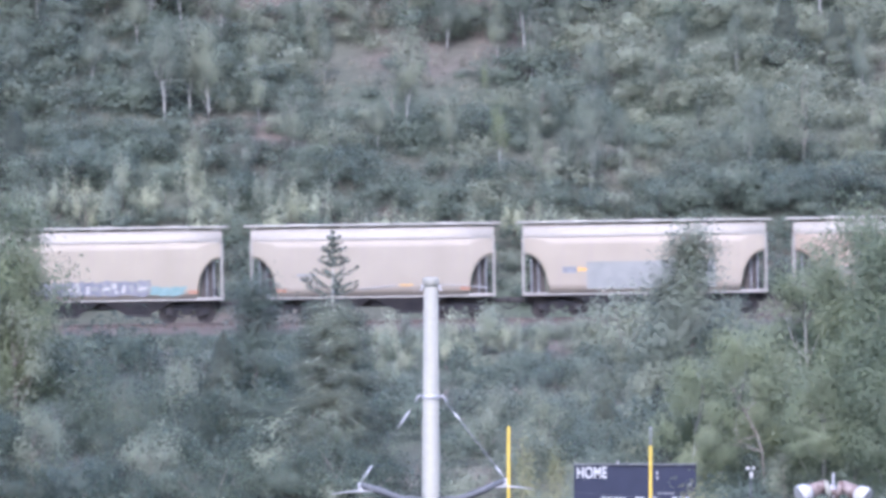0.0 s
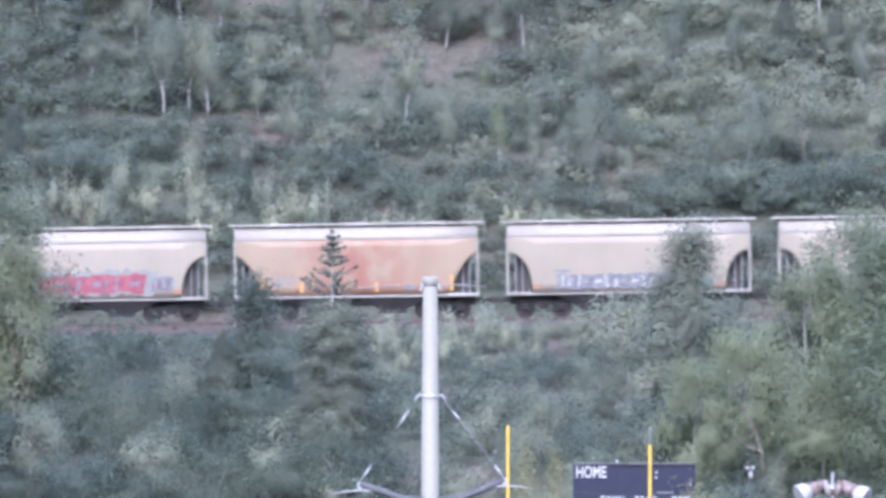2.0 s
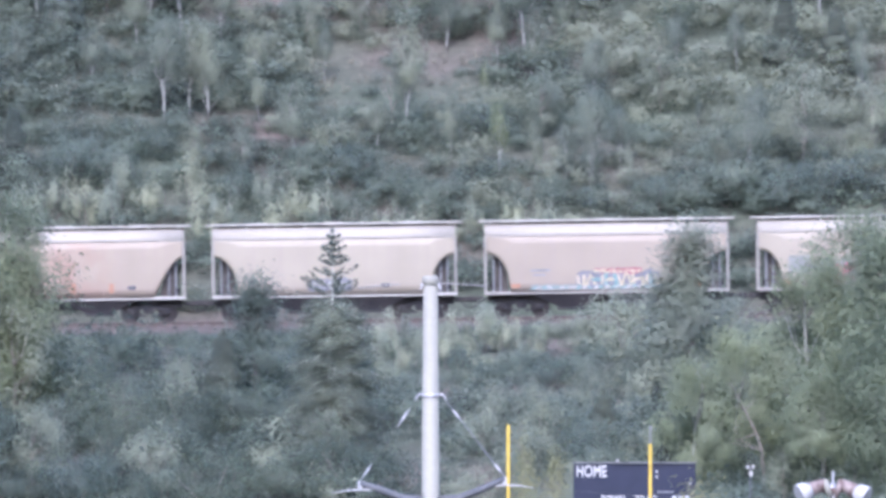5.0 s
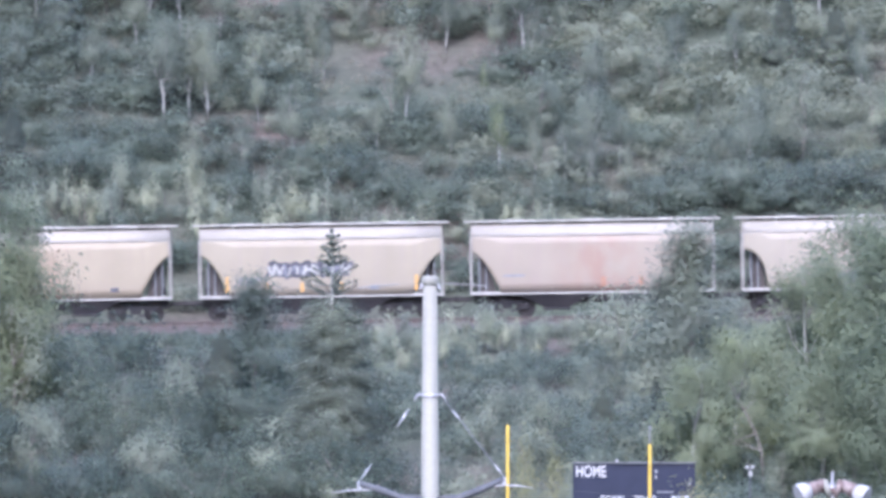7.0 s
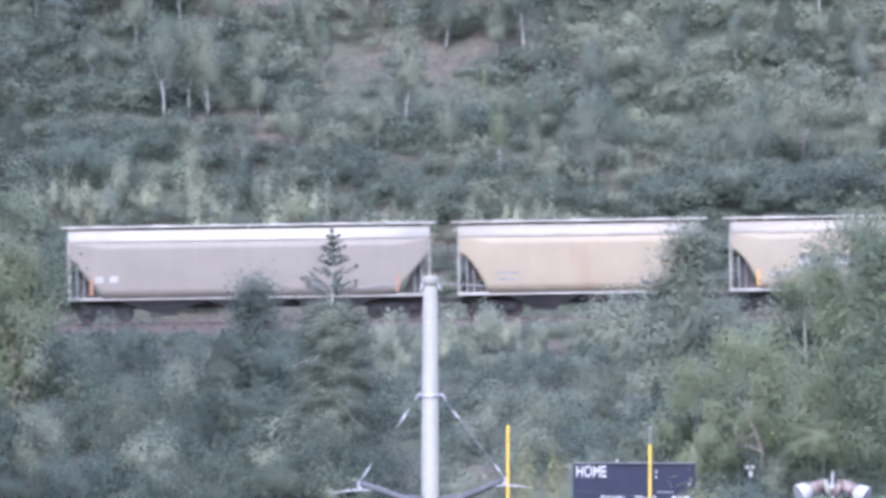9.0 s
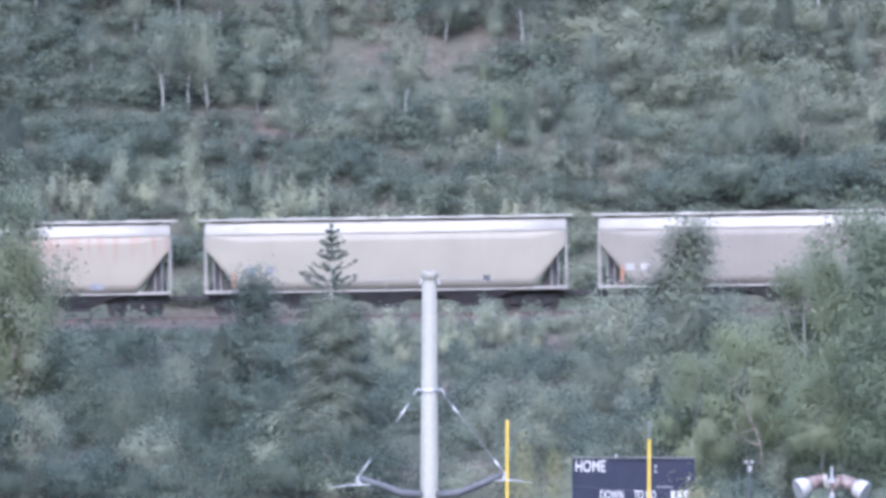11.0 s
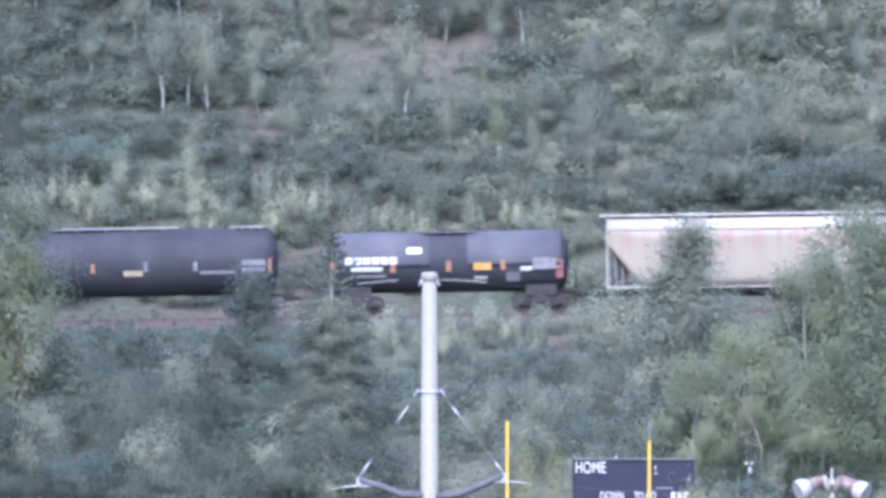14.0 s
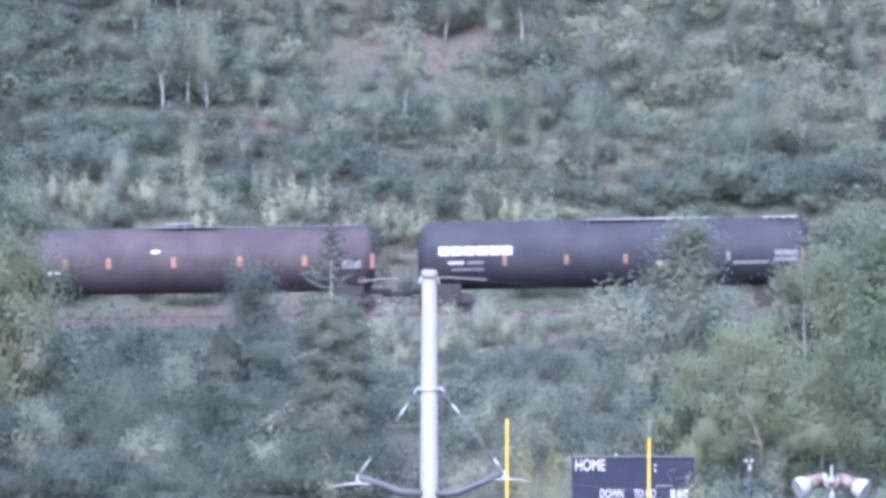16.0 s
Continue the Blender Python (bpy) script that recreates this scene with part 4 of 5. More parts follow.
def heap(kind, x, y, tall, wide=1.0):
    """Adds a bush to the continuous undergrowth, which nobody could count."""
    (trunk, crown), h = FIELD.choice(KINDS[kind + "_thicket"][4])
    v, normals = ARRAYS[crown.name]
    a = FIELD.uniform(0, math.tau)
    turn = np.array([[math.cos(a), -math.sin(a), 0], [math.sin(a), math.cos(a), 0], [0, 0, 1]])
    s = tall / h
    HEAPS.setdefault(kind, []).append(((v * (s * wide, s * wide, s)) @ turn.T + (x, y, height(x, y) - 0.1), normals @ turn.T))


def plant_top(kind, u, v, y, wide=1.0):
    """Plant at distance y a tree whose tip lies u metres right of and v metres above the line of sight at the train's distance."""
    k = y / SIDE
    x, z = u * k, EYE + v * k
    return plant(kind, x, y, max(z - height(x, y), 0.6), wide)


# single trees in front of the track
for row in (("spruce", -5.2, 0.96, 752, 1.0), ("cedar", -8.95, -1.2, 768, 1.5), ("poplar", 11.6, 1.25, 770, 1.3),
            ("big", 19.6, 2.0, 757, 0.95), ("big", 17.2, -0.4, 752, 0.9), ("big", 21.5, 1.2, 750, 0.9), ("big", 14.0, -3.8, 748, 1.0), ("big", 12.0, -5.2, 744, 1.0), ("big", 18.0, -4.4, 744, 1.0), ("big", 21.8, -3.0, 742, 1.0),
            ("big", -20.6, 2.25, 768, 0.95), ("big", -19.9, 0.0, 766, 0.75), ("big", -22.3, 0.6, 764, 0.8), ("round", -20.3, -2.5, 764, 0.9),
            ("silver", 7.8, -1.85, 786, 1.3), ("silver", 9.0, -2.6, 786, 1.1), ("silver", 6.8, -3.0, 785, 1.0),
            ("silver", -2.5, -2.8, 786, 1.3), ("silver", -1.4, -3.0, 786, 1.3), ("silver", 0.4, -2.8, 786, 1.3), ("silver", 2.0, -2.6, 786, 1.3), ("silver", 2.9, -3.1, 786, 1.2), ("silver", -0.6, -3.3, 785, 1.3), ("silver", -3.3, -3.4, 785, 1.3), ("silver", 4.9, -3.2, 785, 1.3), ("silver", 3.5, -4.3, 782, 1.3), ("silver", 0.2, -4.0, 782, 1.3), ("silver", -1.9, -4.2, 782, 1.3), ("silver", 8.6, -2.0, 784, 1.4), ("silver", 3.6, -3.4, 786, 1.0), ("silver", 4.4, -4.0, 785, 1.0), ("silver", 1.2, -4.2, 784, 1.0), ("silver", 2.8, -4.8, 783, 1.0), ("silver", -0.4, -4.6, 783, 1.0),
            ("silver", -13.6, -7.9, 757, 1.2), ("silver", -12.3, -8.2, 757, 1.0), ("silver", 2.0, -7.6, 760, 1.0), ("silver", 4.6, -8.3, 758, 1.0),
            ("lime", 3.95, -9.2, 702, 0.42), ("lime", 5.4, -9.6, 702, 0.42), ("lime", 12.3, -11.25, 684, 1.0),
            ("dusky", -4.3, -8.9, 745, 1.5), ("dusky", -6.9, -9.1, 746, 1.5), ("dusky", -5.5, -8.6, 748, 1.4), ("dusky", -15.3, -5.7, 762, 1.3), ("dusky", -12.2, -6.2, 760, 1.3), ("dusky", -17.5, -4.6, 768, 1.3), ("deep", 9.0, -6.6, 758, 1.3), ("deep", 7.4, -7.6, 752, 1.3), ("fir", -10.4, -3.8, 766, 1.0), ("round", -12.4, -5.0, 764, 0.9), ("round", -15.0, -5.8, 760, 0.9),
            ("round", 9.5, -4.9, 770, 0.8), ("round", 7.0, -5.4, 768, 0.8), ("round", 10.3, -3.0, 778, 0.7), ("round", 13.4, -2.3, 775, 0.7), ("round", 4.2, -6.0, 766, 0.7)):
    plant_top(*row)

def build_dead_tree():
    """A leaning bare stem with broken twigs among the poplars."""
    y = 744.5
    k = y / SIDE
    root = empty("dead_tree", "leaning bare grey dead tree among the poplars", "tree", "", pose(15.3 * k, y, height(15.3 * k, y)))
    foot = Vector((15.3 * k, y, height(15.3 * k, y)))

    def at(u, v, dy=0.0):
        return Vector((u * k, y + dy, EYE + v * k)) - foot
    stem = [Vector((0, 0, -0.2)), at(15.1, -9.6), at(14.85, -8.8), at(14.3, -7.7), at(13.6, -6.4)]
    b = bmesh.new()
    tube(b, stem, [0.06, 0.055, 0.048, 0.036, 0.012], 8)
    part("trunk", b, BARK, root)
    for a, e, r in ((stem[1], at(12.4, -9.2, -0.3), 0.04), (stem[1], at(12.9, -8.9, 0.3), 0.035), (stem[2], at(13.2, -9.6, -0.2), 0.03), (stem[3], at(14.9, -7.2, 0.2), 0.03), (stem[3], at(13.7, -7.6, -0.3), 0.025)):
        b = bmesh.new()
        tube(b, [a, a.lerp(e, 0.5) + Vector((0.05, 0, 0.12)), e], [r, r * 0.7, r * 0.25], 6)
        part("branch", b, BARK, root)


build_dead_tree()

# undergrowth on the slope below the track: the bushes that stand out singly, and the thicket between them
for y in range(706, 792, 3):
    x = -26 + FIELD.uniform(0, 2)
    while x < 26:
        yy = y + FIELD.uniform(-1.4, 1.4)
        bare = -2.8 < x < 2.6 and 749 < yy < 763
        if not bare or FIELD.random() < 0.1:
            kind = FIELD.choices(("deep", "green", "round", "silver", "fir"), (10, 1.2, 1.0, 0.2, 0.1) if x < -5 else (5, 5, 1.6, 0.6, 0.15))[0]
            tall = FIELD.uniform(1.7, 3.0) * (1.0 if yy < 780 else 0.62) * (1.4 if kind in ("round", "fir") else 1.0)
            if x < -5 and kind != "fir" and FIELD.random() < 0.7:
                kind = "dusky"
            if -4 < x < 4.5 and yy < 743:
                kind, tall = FIELD.choice(("deep", "green")), FIELD.uniform(0.7, 1.3)
            if -5 < x < 10 and yy > 768:
                tall *= 0.72
            if yy > 786:
                kind, tall = FIELD.choice(("green", "deep")), FIELD.uniform(0.6, 1.1)
            if x < -3 and yy < 744 or -2.8 < x < 4.5 and yy < 740:
                heap(FIELD.choice(("straw", "dusky", "deep", "dusky")), x, yy, FIELD.uniform(0.6, 1.2), 1.6)
            elif kind in ("deep", "green", "dusky") and (yy > 784 or FIELD.random() < 0.35):
                heap(kind, x, yy, tall, FIELD.uniform(1.0, 1.35))
            else:
                plant(kind, x, yy, tall, FIELD.uniform(0.9, 1.3))
        x += FIELD.uniform(2.0, 3.6) if yy < 786 else FIELD.uniform(1.3, 2.2)

# low growth on the bank's upper edge
for k in range(46):
    heap(FIELD.choice(("deep", "green")), FIELD.uniform(-6, 11), FIELD.uniform(764, 786), FIELD.uniform(0.7, 1.2), 1.5)

for k in range(52):
    heap("green" if k % 3 and k > 20 else "deep", -23 + 0.9 * k, FIELD.uniform(788.6, 791.2), FIELD.uniform(0.7, 1.15), 1.5)

# silver shrubs along the foot of the hill
for u, v, y in ((-18.4, 3.7, 812), (-17.0, 3.3, 811), (-15.2, 4.2, 812), (-13.7, 3.6, 811), (-15.6, 2.8, 810), (-11.9, 4.0, 812), (-11.3, 2.6, 810), (-10.3, 3.0, 811), (-8.2, 3.9, 812), (-7.0, 3.4, 811), (-6.0, 3.2, 811), (-8.0, 2.6, 810),
                (-4.0, 2.4, 810), (-2.5, 2.5, 810), (-1.0, 2.1, 809.5), (1.4, 2.5, 810), (3.3, 2.9, 811), (4.2, 2.4, 810), (5.0, 2.1, 810), (-19.5, 2.6, 810)):
    plant_top("silver", u, v + FIELD.uniform(0.0, 0.45), 806 + (EYE + 1.02 * v - 2.5 - RAIL + 0.62 - GRADE * u) / 0.5, 0.85)

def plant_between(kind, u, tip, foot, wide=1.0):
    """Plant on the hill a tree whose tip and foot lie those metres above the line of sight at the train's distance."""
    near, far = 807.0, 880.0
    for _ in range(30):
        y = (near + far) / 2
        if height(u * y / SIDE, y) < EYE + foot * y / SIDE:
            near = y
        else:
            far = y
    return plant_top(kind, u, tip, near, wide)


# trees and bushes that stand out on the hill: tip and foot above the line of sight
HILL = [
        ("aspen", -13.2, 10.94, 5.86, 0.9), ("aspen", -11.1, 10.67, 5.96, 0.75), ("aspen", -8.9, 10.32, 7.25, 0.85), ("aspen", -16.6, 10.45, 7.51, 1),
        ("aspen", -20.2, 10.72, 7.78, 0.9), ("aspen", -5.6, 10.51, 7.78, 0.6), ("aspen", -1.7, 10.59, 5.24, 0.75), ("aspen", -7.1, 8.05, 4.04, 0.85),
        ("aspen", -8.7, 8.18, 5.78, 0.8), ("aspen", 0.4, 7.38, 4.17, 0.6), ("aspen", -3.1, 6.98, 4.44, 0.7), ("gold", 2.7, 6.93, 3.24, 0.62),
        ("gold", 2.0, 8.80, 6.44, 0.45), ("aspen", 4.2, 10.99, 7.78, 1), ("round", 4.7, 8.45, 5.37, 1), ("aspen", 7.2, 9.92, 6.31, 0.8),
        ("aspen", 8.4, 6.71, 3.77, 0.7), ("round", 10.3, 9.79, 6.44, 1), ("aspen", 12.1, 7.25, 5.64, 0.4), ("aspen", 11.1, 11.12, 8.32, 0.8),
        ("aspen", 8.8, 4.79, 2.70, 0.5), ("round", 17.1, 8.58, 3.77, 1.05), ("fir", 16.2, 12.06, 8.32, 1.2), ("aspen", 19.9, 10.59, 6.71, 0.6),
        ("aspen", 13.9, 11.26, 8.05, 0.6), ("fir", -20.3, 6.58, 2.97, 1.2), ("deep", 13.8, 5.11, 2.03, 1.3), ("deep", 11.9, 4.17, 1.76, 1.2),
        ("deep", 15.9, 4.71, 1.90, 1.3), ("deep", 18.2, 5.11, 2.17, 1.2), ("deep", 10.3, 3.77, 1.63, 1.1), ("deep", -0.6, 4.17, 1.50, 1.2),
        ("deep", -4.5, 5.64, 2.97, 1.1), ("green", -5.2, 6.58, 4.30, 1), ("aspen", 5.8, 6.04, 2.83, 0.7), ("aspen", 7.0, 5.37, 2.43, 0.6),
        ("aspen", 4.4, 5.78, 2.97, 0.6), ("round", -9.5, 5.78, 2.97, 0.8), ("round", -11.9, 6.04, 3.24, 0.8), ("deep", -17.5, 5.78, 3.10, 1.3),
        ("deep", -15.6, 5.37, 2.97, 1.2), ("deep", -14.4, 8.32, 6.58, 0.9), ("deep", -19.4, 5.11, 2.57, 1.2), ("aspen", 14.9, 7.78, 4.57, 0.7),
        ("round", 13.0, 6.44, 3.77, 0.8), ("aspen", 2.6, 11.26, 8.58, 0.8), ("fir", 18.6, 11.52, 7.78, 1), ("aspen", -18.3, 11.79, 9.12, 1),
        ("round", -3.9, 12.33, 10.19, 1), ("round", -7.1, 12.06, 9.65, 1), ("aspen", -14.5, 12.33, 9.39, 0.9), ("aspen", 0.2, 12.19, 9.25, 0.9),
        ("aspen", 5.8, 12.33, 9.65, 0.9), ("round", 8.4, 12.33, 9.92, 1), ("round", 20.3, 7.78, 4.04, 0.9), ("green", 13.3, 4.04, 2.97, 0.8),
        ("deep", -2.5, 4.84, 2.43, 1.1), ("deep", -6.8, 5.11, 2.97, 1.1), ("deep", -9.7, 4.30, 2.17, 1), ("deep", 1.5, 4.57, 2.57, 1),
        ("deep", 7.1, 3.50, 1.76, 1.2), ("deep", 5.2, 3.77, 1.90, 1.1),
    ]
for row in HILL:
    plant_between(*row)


def glade(x, y):
    """Bare patches of reddish soil on the hill."""
    return (-6.5 < x < 2.5 and 826 < y < 834) or (-17.5 < x < -13.5 and 825.5 < y < 827.5) or (5 < x < 9 and 822 < y < 826)


# the wood on the hill: low growth throughout, trees closing it above
for k in range(18):
    y = 809.5 + 2.0 * k
    x = -27 + FIELD.uniform(0, 2)
    while x < 27:
        yy = y + FIELD.uniform(-0.9, 0.9)
        dark = noise.noise((x * 0.08, yy * 0.1, 5.0)) > 0.1 and x < 4 or x > 10 and yy < 819
        if not glade(x, yy):
            heap("deep" if dark else FIELD.choice(("green", "deep", "green") if x > 6 else ("deep", "green", "deep")), x, yy, FIELD.uniform(0.9, 1.7) if k < 9 else FIELD.uniform(1.0, 2.1), FIELD.uniform(1.4, 1.9))
        else:
            heap(FIELD.choice(("straw", "straw", "deep")), x, yy, FIELD.uniform(0.5, 0.9), 1.9)
        if k > 12 and FIELD.random() < 0.42 or 4 < k <= 12 and FIELD.random() < 0.07 and not glade(x, yy):
            kind = FIELD.choices(("aspen", "round", "fir"), (6, 2, 0.8))[0]
            plant(kind, x + 0.8, yy, FIELD.uniform(4.0, 6.0) if kind != "round" else FIELD.uniform(3.0, 4.6), FIELD.uniform(0.75, 1.0))
        x += FIELD.uniform(1.3, 2.2)

for kind, words_of in (("deep", "dark green thicket of leafy undergrowth on the slopes"), ("green", "mid-green thicket of leafy undergrowth on the slopes"), ("dusky", "very dark green thicket on the bank below the track"), ("straw", "tufts of dry straw-coloured grass on the slopes")):
    v = np.concatenate([p for p, q in HEAPS[kind]])
    q = np.concatenate([q for p, q in HEAPS[kind]])
    tagged(new("undergrowth", leaf_object_mesh("undergrowth", v, q, {"dusky": LEAF_DUSKY, "deep": LEAF_DEEP, "green": LEAF, "straw": LEAF_STRAW}[kind])), words_of, "undergrowth", kind="stuff")


# ---- the playing field's end ----
def build_goal():
    y, left, right = 669.0, 2.60, 8.23
    root = empty("goal_post", "yellow tubular football goal post with two tall uprights", "goal post", m=pose(0, y, 0))
    z = height(0, y)
    mid = (left + right) / 2
    b = bmesh.new()
    tube(b, [(mid, 1.8, z - 0.2), (mid, 1.8, z + 2.2), (mid, 1.6, z + 2.75), (mid, 1.0, z + 3.0), (mid, 0, z + 3.05)], 0.085, 12)
    part("gooseneck_post", b, GOAL_YELLOW, root)
    b = bmesh.new()
    rod(b, (left, 0, z + 3.05), (right, 0, z + 3.05), 0.07, seg=12)
    part("crossbar", b, GOAL_YELLOW, root)
    for x, top in ((left, EYE - 7.08), (right, EYE - 7.85)):
        b = bmesh.new()
        rod(b, (x, 0, z + 3.0), (x, 0, top), 0.066, seg=12)
        bmesh.ops.create_uvsphere(b, u_segments=10, v_segments=5, radius=0.066, matrix=Matrix.Translation((x, 0, top)))
        part("upright", b, GOAL_YELLOW, root)
    b = bmesh.new()
    rod(b, (right, 0, EYE - 7.85), (right, 0, EYE - 7.1), 0.028, seg=8)
    box(b, (right + 0.02, 0, EYE - 7.12), (0.1, 0.02, 0.14))
    part("wind_ribbon", b, GREY_MARK, root, "thin grey rod with a faded ribbon")


build_goal()


def words(text, tall, wide, x, z, y, parent, material, name="lettering"):
    """Raised lettering with its lower left corner at (x, z), capitals tall metres high, wide metres long."""
    cu = bpy.data.curves.new(name, "FONT")
    cu.body, cu.size, cu.extrude, cu.offset = text, 1.0, 0.008, 0.015
    tmp = new(name, cu)
    me = bpy.data.meshes.new_from_object(tmp.evaluated_get(bpy.context.evaluated_depsgraph_get()))
    bpy.data.objects.remove(tmp)
    xs, ys = [v.co.x for v in me.vertices], [v.co.y for v in me.vertices]
    fx, fy = wide / (max(xs) - min(xs)), tall / (max(ys) - min(ys))
    for v in me.vertices:
        v.co = ((v.co.x - min(xs)) * fx, (v.co.y - min(ys)) * fy, v.co.z)
    me.materials.clear()
    me.materials.append(material)
    o = new(name, me)
    o.parent = parent
    o.matrix_basis = pose(x, y, z, 90, 0, 0)
    return o


def build_board():
    y = 690.0
    root = empty("scoreboard", "navy blue football scoreboard with white lettering", "scoreboard", m=pose(0, y, 0))
    z = height(5, y)
    x0, x1, top = 5.35, 10.35, EYE - 8.82
    b = bmesh.new()
    rounded(b, ((x0 + x1) / 2, 0.15, top - 1.35), (x1 - x0, 0.3, 2.7), 0.03)
    part("board", b, BOARD_NAVY, root)
    b = bmesh.new()
    box(b, ((x0 + x1) / 2, 0.1, top + 0.02), (x1 - x0 + 0.04, 0.4, 0.04))
    part("top_trim", b, GREY_MARK, root)
    for x in (x0 + 0.6, x1 - 0.6):
        b = bmesh.new()
        box(b, (x, 0.42, (z - 0.3 + top) / 2 - 0.1), (0.2, 0.2, top - z))
        part("board_post", b, DARK_STEEL, root)
    words("HOME", 0.48, 1.23, x0 + 0.13, top - 0.56, -0.012, root, WHITE_MARK)
    words("DOWN", 0.36, 0.95, x0 + 1.14, top - 1.67, -0.012, root, WHITE_MARK)
    words("TO GO", 0.36, 0.9, x0 + 2.52, top - 1.67, -0.012, root, WHITE_MARK)
    for k in range(3):
        b = bmesh.new()
        box(b, (x0 + 4.12 + 0.26 * k, -0.005, top - 1.5), (0.18, 0.02, 0.34))
        part("lettering_bar", b, WHITE_MARK, root)
    for dx, dz in ((3.4, -0.33), (3.4, -0.55), (4.77, -0.8)):
        b = bmesh.new()
        box(b, (x0 + dx, -0.005, top + dz), (0.07, 0.02, 0.1))
        part("clock_dot", b, WHITE_MARK, root)
    b = bmesh.new()
    box(b, (x0 + 3.76, -0.005, top - 1.17), (0.7, 0.02, 0.06))
    part("score_line", b, GREY_MARK, root)
    b = bmesh.new()
    rod(b, (x0 + 1.8, 0.1, top), (x0 + 1.8, 0.1, top + 0.16), 0.04, seg=8)
    part("antenna", b, WHITE_MARK, root)


build_board()


def build_fixture():
    y = 700.0
    x, z = 12.76, EYE - 9.1
    root = empty("field_light", "small white twin lamp on a thin grey mast", "light", m=pose(x, y, 0))
    b = bmesh.new()
    g = height(x, y)
    rod(b, (0, 0, g - 0.2), (0, 0, z), 0.05, 0.035, 8)
    part("mast", b, ARM_GREY, root)
    for s in (-1, 1):
        b = bmesh.new()
        rounded(b, (s * 0.12, 0, z), (0.15, 0.18, 0.13), 0.03)
        part("lamp_head", b, LAMP_WHITE, root)
    b = bmesh.new()
    rounded(b, (0.03, -0.05, z - 0.28), (0.14, 0.14, 0.26), 0.03)
    part("control_box", b, LAMP_WHITE, root)


build_fixture()


# ---- near pole line ----
def build_pole():
    y = 300.0
    top = EYE - 0.50
    root = empty("utility_pole", "tall pale weathered utility pole with upswept dark arms", "utility pole", m=pose(-0.215, y, 0))
    g = height(0, y)
    b = bmesh.new()
    tube(b, [(0, 0, g - 0.4), (0, 0, top - 6), (0, 0, top - 0.16)], [0.255, 0.182, 0.128], 24)
    part("pole", b, POLE_WHITE, root)
    b = bmesh.new()
    tube(b, [(0, 0, top - 0.17), (0, 0, top - 0.14), (0, 0, top - 0.05), (0, 0, top - 0.01), (0, 0, top)], [0.13, 0.15, 0.152, 0.125, 0.09], 24)
    part("cap", b, POLE_WHITE, root, "pale rounded pole cap")
    # upper conductors with spiral grips
    for s in (-1, 1):
        b = bmesh.new()
        tube(b, [(s * 0.13, 0, top - 0.13), (s * 0.55, 0, top - 0.15), (s * 1.0, 0, top - 0.2), (s * 8, 0, top - 0.85), (s * 22, 0, top - 1.5)], 0.002, 5)
        part("wire", b, WIRE, root)
        # a helical grip: pale slanted turns round the dark wire
        a, e, n = (0.2, 1.02, 12) if s > 0 else (0.55, 1.28, 11)
        b = bmesh.new()
        tube(b, [(s * (a + (e - a) * k / 8), 0.006, top - 0.135 - 0.05 * (a + (e - a) * k / 8) ** 2) for k in range(9)], 0.009, 6)
        grip = part("spiral_grip", b, WIRE, root, "dark wire core with white spiral turns")
        for k in range(n):
            x = a + (e - a) * (k + 0.5) / n
            z = top - 0.135 - 0.05 * x * x
            b = bmesh.new()
            rod(b, (s * (x - 0.013), -0.004, z - 0.016), (s * (x + 0.013), -0.004, z + 0.016), 0.011, seg=6)
            part("grip_turn", b, LAMP_WHITE, grip)
        b = bmesh.new()
        rounded(b, (s * 0.15, -0.04, top - 0.17), (0.05, 0.06, 0.07), 0.012)
        rod(b, (s * 0.15, -0.05, top - 0.21), (s * 0.19, -0.05, top - 0.24), 0.016, seg=7)
        part("wire_lug", b, GALV, root)
        # collar bracket, stay to the arm's tip
        zc = top - 2.13
        b = bmesh.new()
        tube(b, [(s * 0.14, -0.03, zc), (s * 0.2, -0.04, zc + 0.03), (s * 0.25, -0.04, zc - 0.03), (s * 0.27, -0.04, zc - 0.09)], 0.02, 7)
        part("bracket", b, GALV, root)
        tip = Vector((1.32, -0.1, top - 3.58)) if s > 0 else Vector((-1.26, -0.1, top - 3.66))
        start = Vector((s * 0.27, -0.04, zc - 0.09))
        b = bmesh.new()
        rod(b, start, tip, 0.0095 if s > 0 else 0.003, seg=6)
        part("stay", b, GREY_MARK if s > 0 else WIRE, root)
        for f0, f1 in ((0.12, 0.27), (0.83, 0.98)) if s > 0 else ((0.1, 0.33), (0.78, 0.98)):
            b = bmesh.new()
            tube(b, [start.lerp(tip, f0), start.lerp(tip, (f0 + f1) / 2), start.lerp(tip, f1)], [0.009, 0.022, 0.012], 7)
            part("turnbuckle", b, GALV, root, "bright galvanised stay fitting")
        # upswept arm
        b = bmesh.new()
        tube(b, [(s * 0.1, -0.05, top - 3.98), (s * 0.5, -0.08, top - 3.96), (s * 0.9, -0.1, top - 3.80), (tip.x, -0.1, tip.z - 0.03)], [0.075, 0.072, 0.064, 0.055], 12)
        part("arm", b, ARM_GREY, root, "dark grey upswept tubular arm")
        b = bmesh.new()
        rounded(b, (tip.x, -0.1, tip.z - 0.06), (0.07, 0.09, 0.14), 0.015)
        tube(b, [(tip.x, -0.1, tip.z - 0.1), (tip.x - s * 0.03, -0.12, tip.z - 0.16)], 0.025, 7)
        part("clamp", b, GALV, root)
        b = bmesh.new()
        c = tip.x
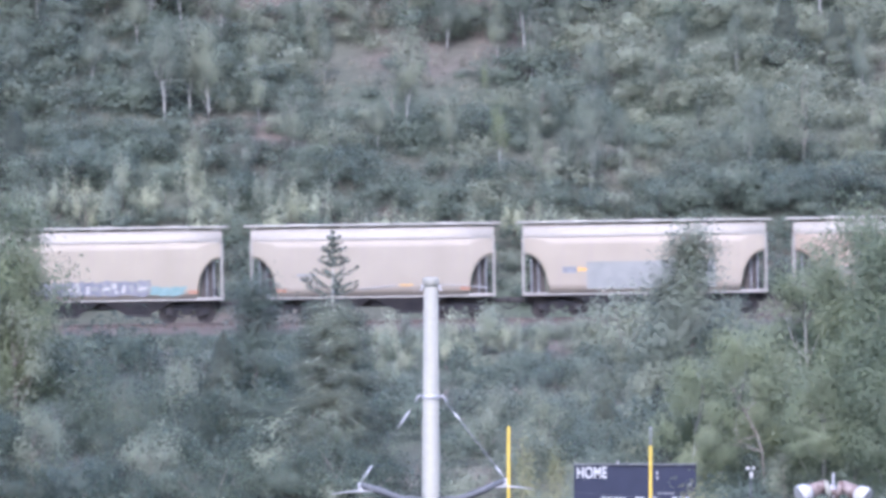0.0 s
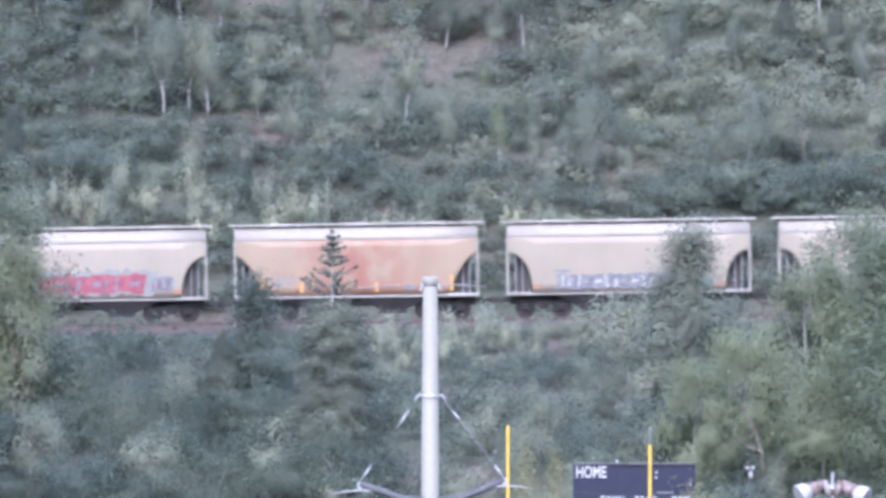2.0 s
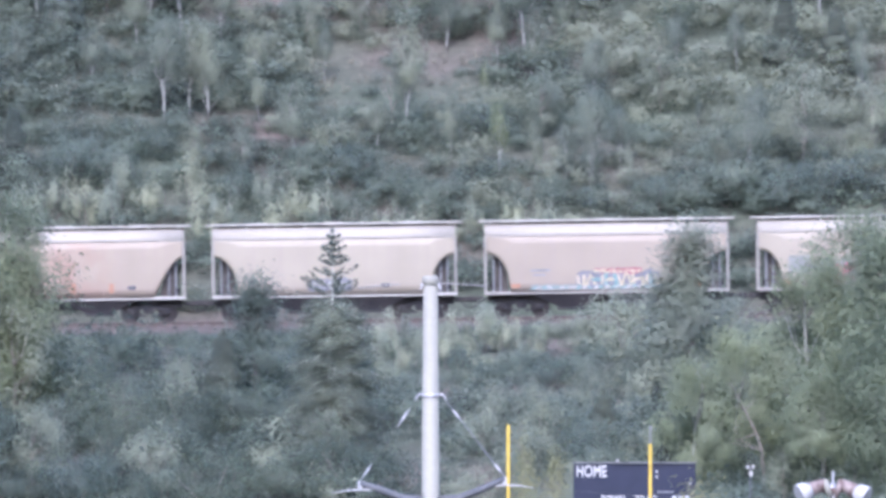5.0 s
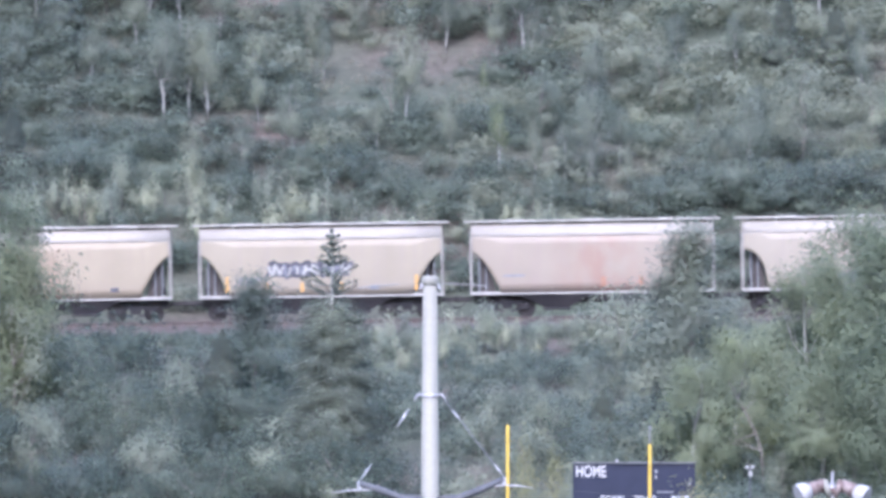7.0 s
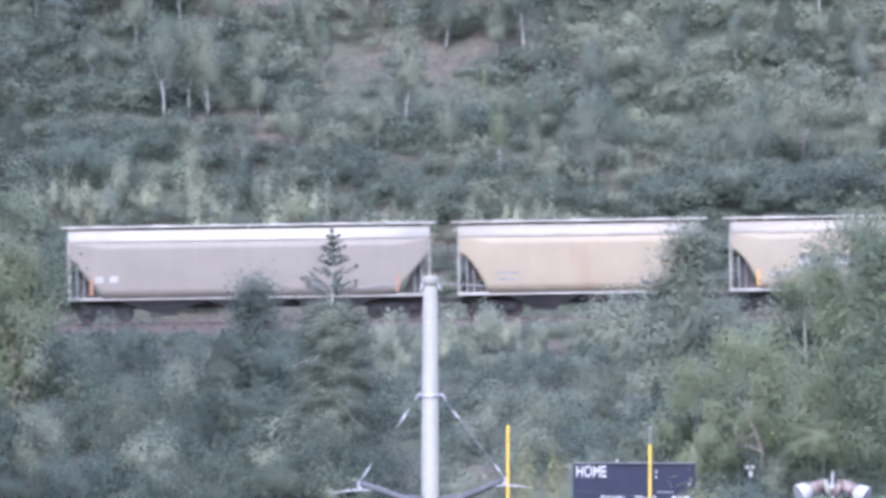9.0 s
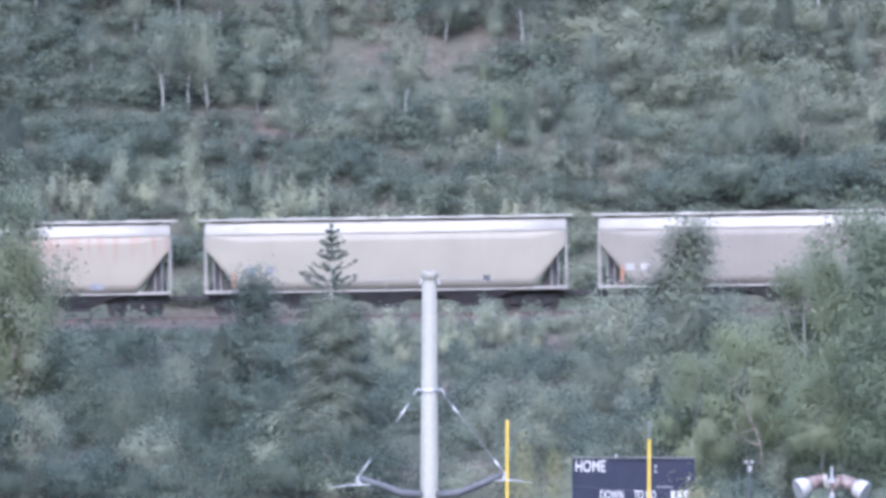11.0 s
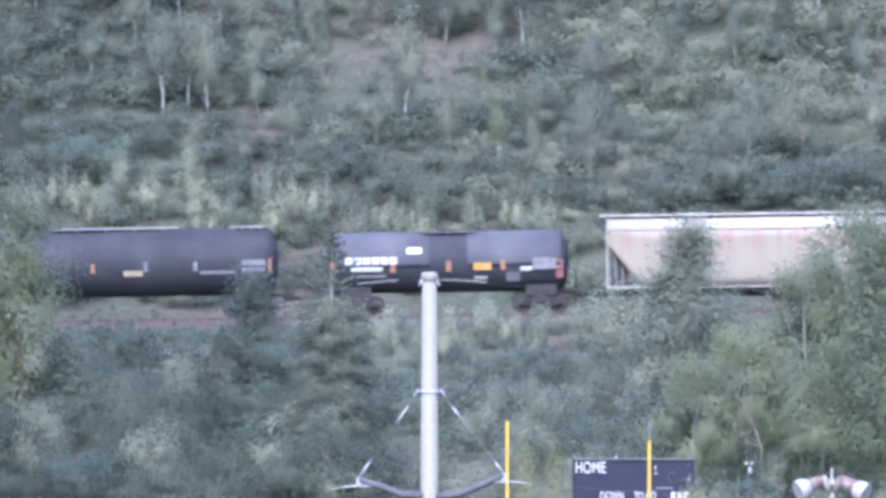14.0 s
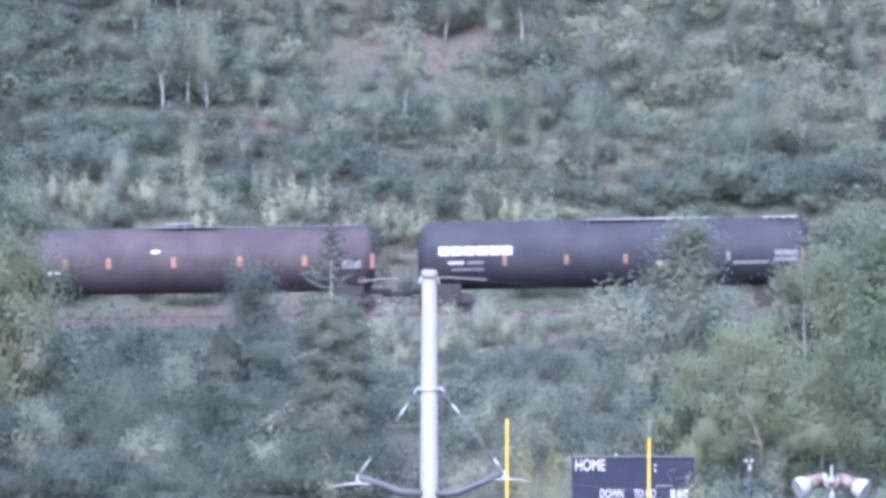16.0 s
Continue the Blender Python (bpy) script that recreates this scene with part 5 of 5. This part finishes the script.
        tube(b, [(c - 0.52, -0.12, tip.z - 0.2), (c - 0.25, -0.12, tip.z - 0.16), (c, -0.12, tip.z - 0.14), (c + 0.25, -0.12, tip.z - 0.15), (c + 0.5, -0.12, tip.z - 0.19)], [0.008, 0.013, 0.016, 0.013, 0.008], 7)
        part("armour_rod", b, GALV, root)
        b = bmesh.new()
        tube(b, [(c - 20, -0.12, tip.z - 1.6), (c - 8, -0.12, tip.z - 0.75), (c - 0.5, -0.12, tip.z - 0.2), (c, -0.12, tip.z - 0.14), (c + 0.5, -0.12, tip.z - 0.19), (c + 8, -0.12, tip.z - 0.75), (c + 20, -0.12, tip.z - 1.6)], 0.0025, 5)
        part("wire", b, WIRE, root)
    b = bmesh.new()
    tube(b, [(0, 0, top - 2.16), (0, 0, top - 2.1)], 0.158, 24)
    part("collar", b, GALV, root)


build_pole()


def build_flood():
    y = 300.0
    x, z = 6.94, EYE - 4.2
    root = empty("floodlight_mast", "weathered twin floodlight with white lamp glasses on a mast", "floodlight", m=pose(x, y, 0))
    g = height(x, y)
    b = bmesh.new()
    tube(b, [(0, 0.1, g - 0.3), (0, 0.1, z - 2), (0, 0.1, z + 0.02)], [0.12, 0.07, 0.05], 12)
    rod(b, (0, 0.05, z), (0, 0.05, z + 0.22), 0.022, seg=8)
    part("mast", b, GALV, root)
    b = bmesh.new()
    rounded(b, (0, 0.05, z - 0.12), (0.5, 0.1, 0.09), 0.02)
    part("cross_arm", b, LAMP_RUST, root)
    for s in (-1, 1):
        b = bmesh.new()
        d = Vector((s * 0.8, -0.35, -0.34 if s < 0 else -0.42)).normalized()
        p = Vector((s * 0.1, 0, z + 0.02))
        tube(b, [p, p + d * 0.08, p + d * 0.25, p + d * 0.38], [0.06, 0.1, 0.125, 0.14], 16)
        part("housing", b, LAMP_RUST, root, "reddish brown rusted lamp housing")
        b = bmesh.new()
        tube(b, [p + d * 0.37, p + d * 0.45, p + d * 0.55, p + d * 0.6], [0.14, 0.18, 0.2, 0.185], 16)
        part("lamp_glass", b, LAMP_WHITE, root, "white lamp glass")
        b = bmesh.new()
        tube(b, [(s * 0.04, -0.1, z - 0.25), (s * 0.1, -0.12, z - 0.1), (s * 0.13, -0.12, z + 0.08)], [0.03, 0.06, 0.035], 10)
        part("ballast_can", b, POLE_WHITE if s < 0 else LAMP_RUST, root)


build_flood()


# ---- what moves ----
def way(t):
    """Metres the train has gone after t seconds."""
    return 12.508 * t + 0.00348 * t * t


def motions():
    for car, wheels, start in MOVING:
        rows = []
        for k in range(17):
            x = start + way(k)
            rows.append((k, pose(x, 800, on_track(x), 0, TURN, 0)))
        walk(car, rows)
        for w in wheels:
            x, z = w.location.x, w.location.z
            walk(w, [(k / 30, pose(x, 0, z, 0, math.degrees(way(k / 30) / 0.43) % 360, 0)) for k in range(481)])


motions()
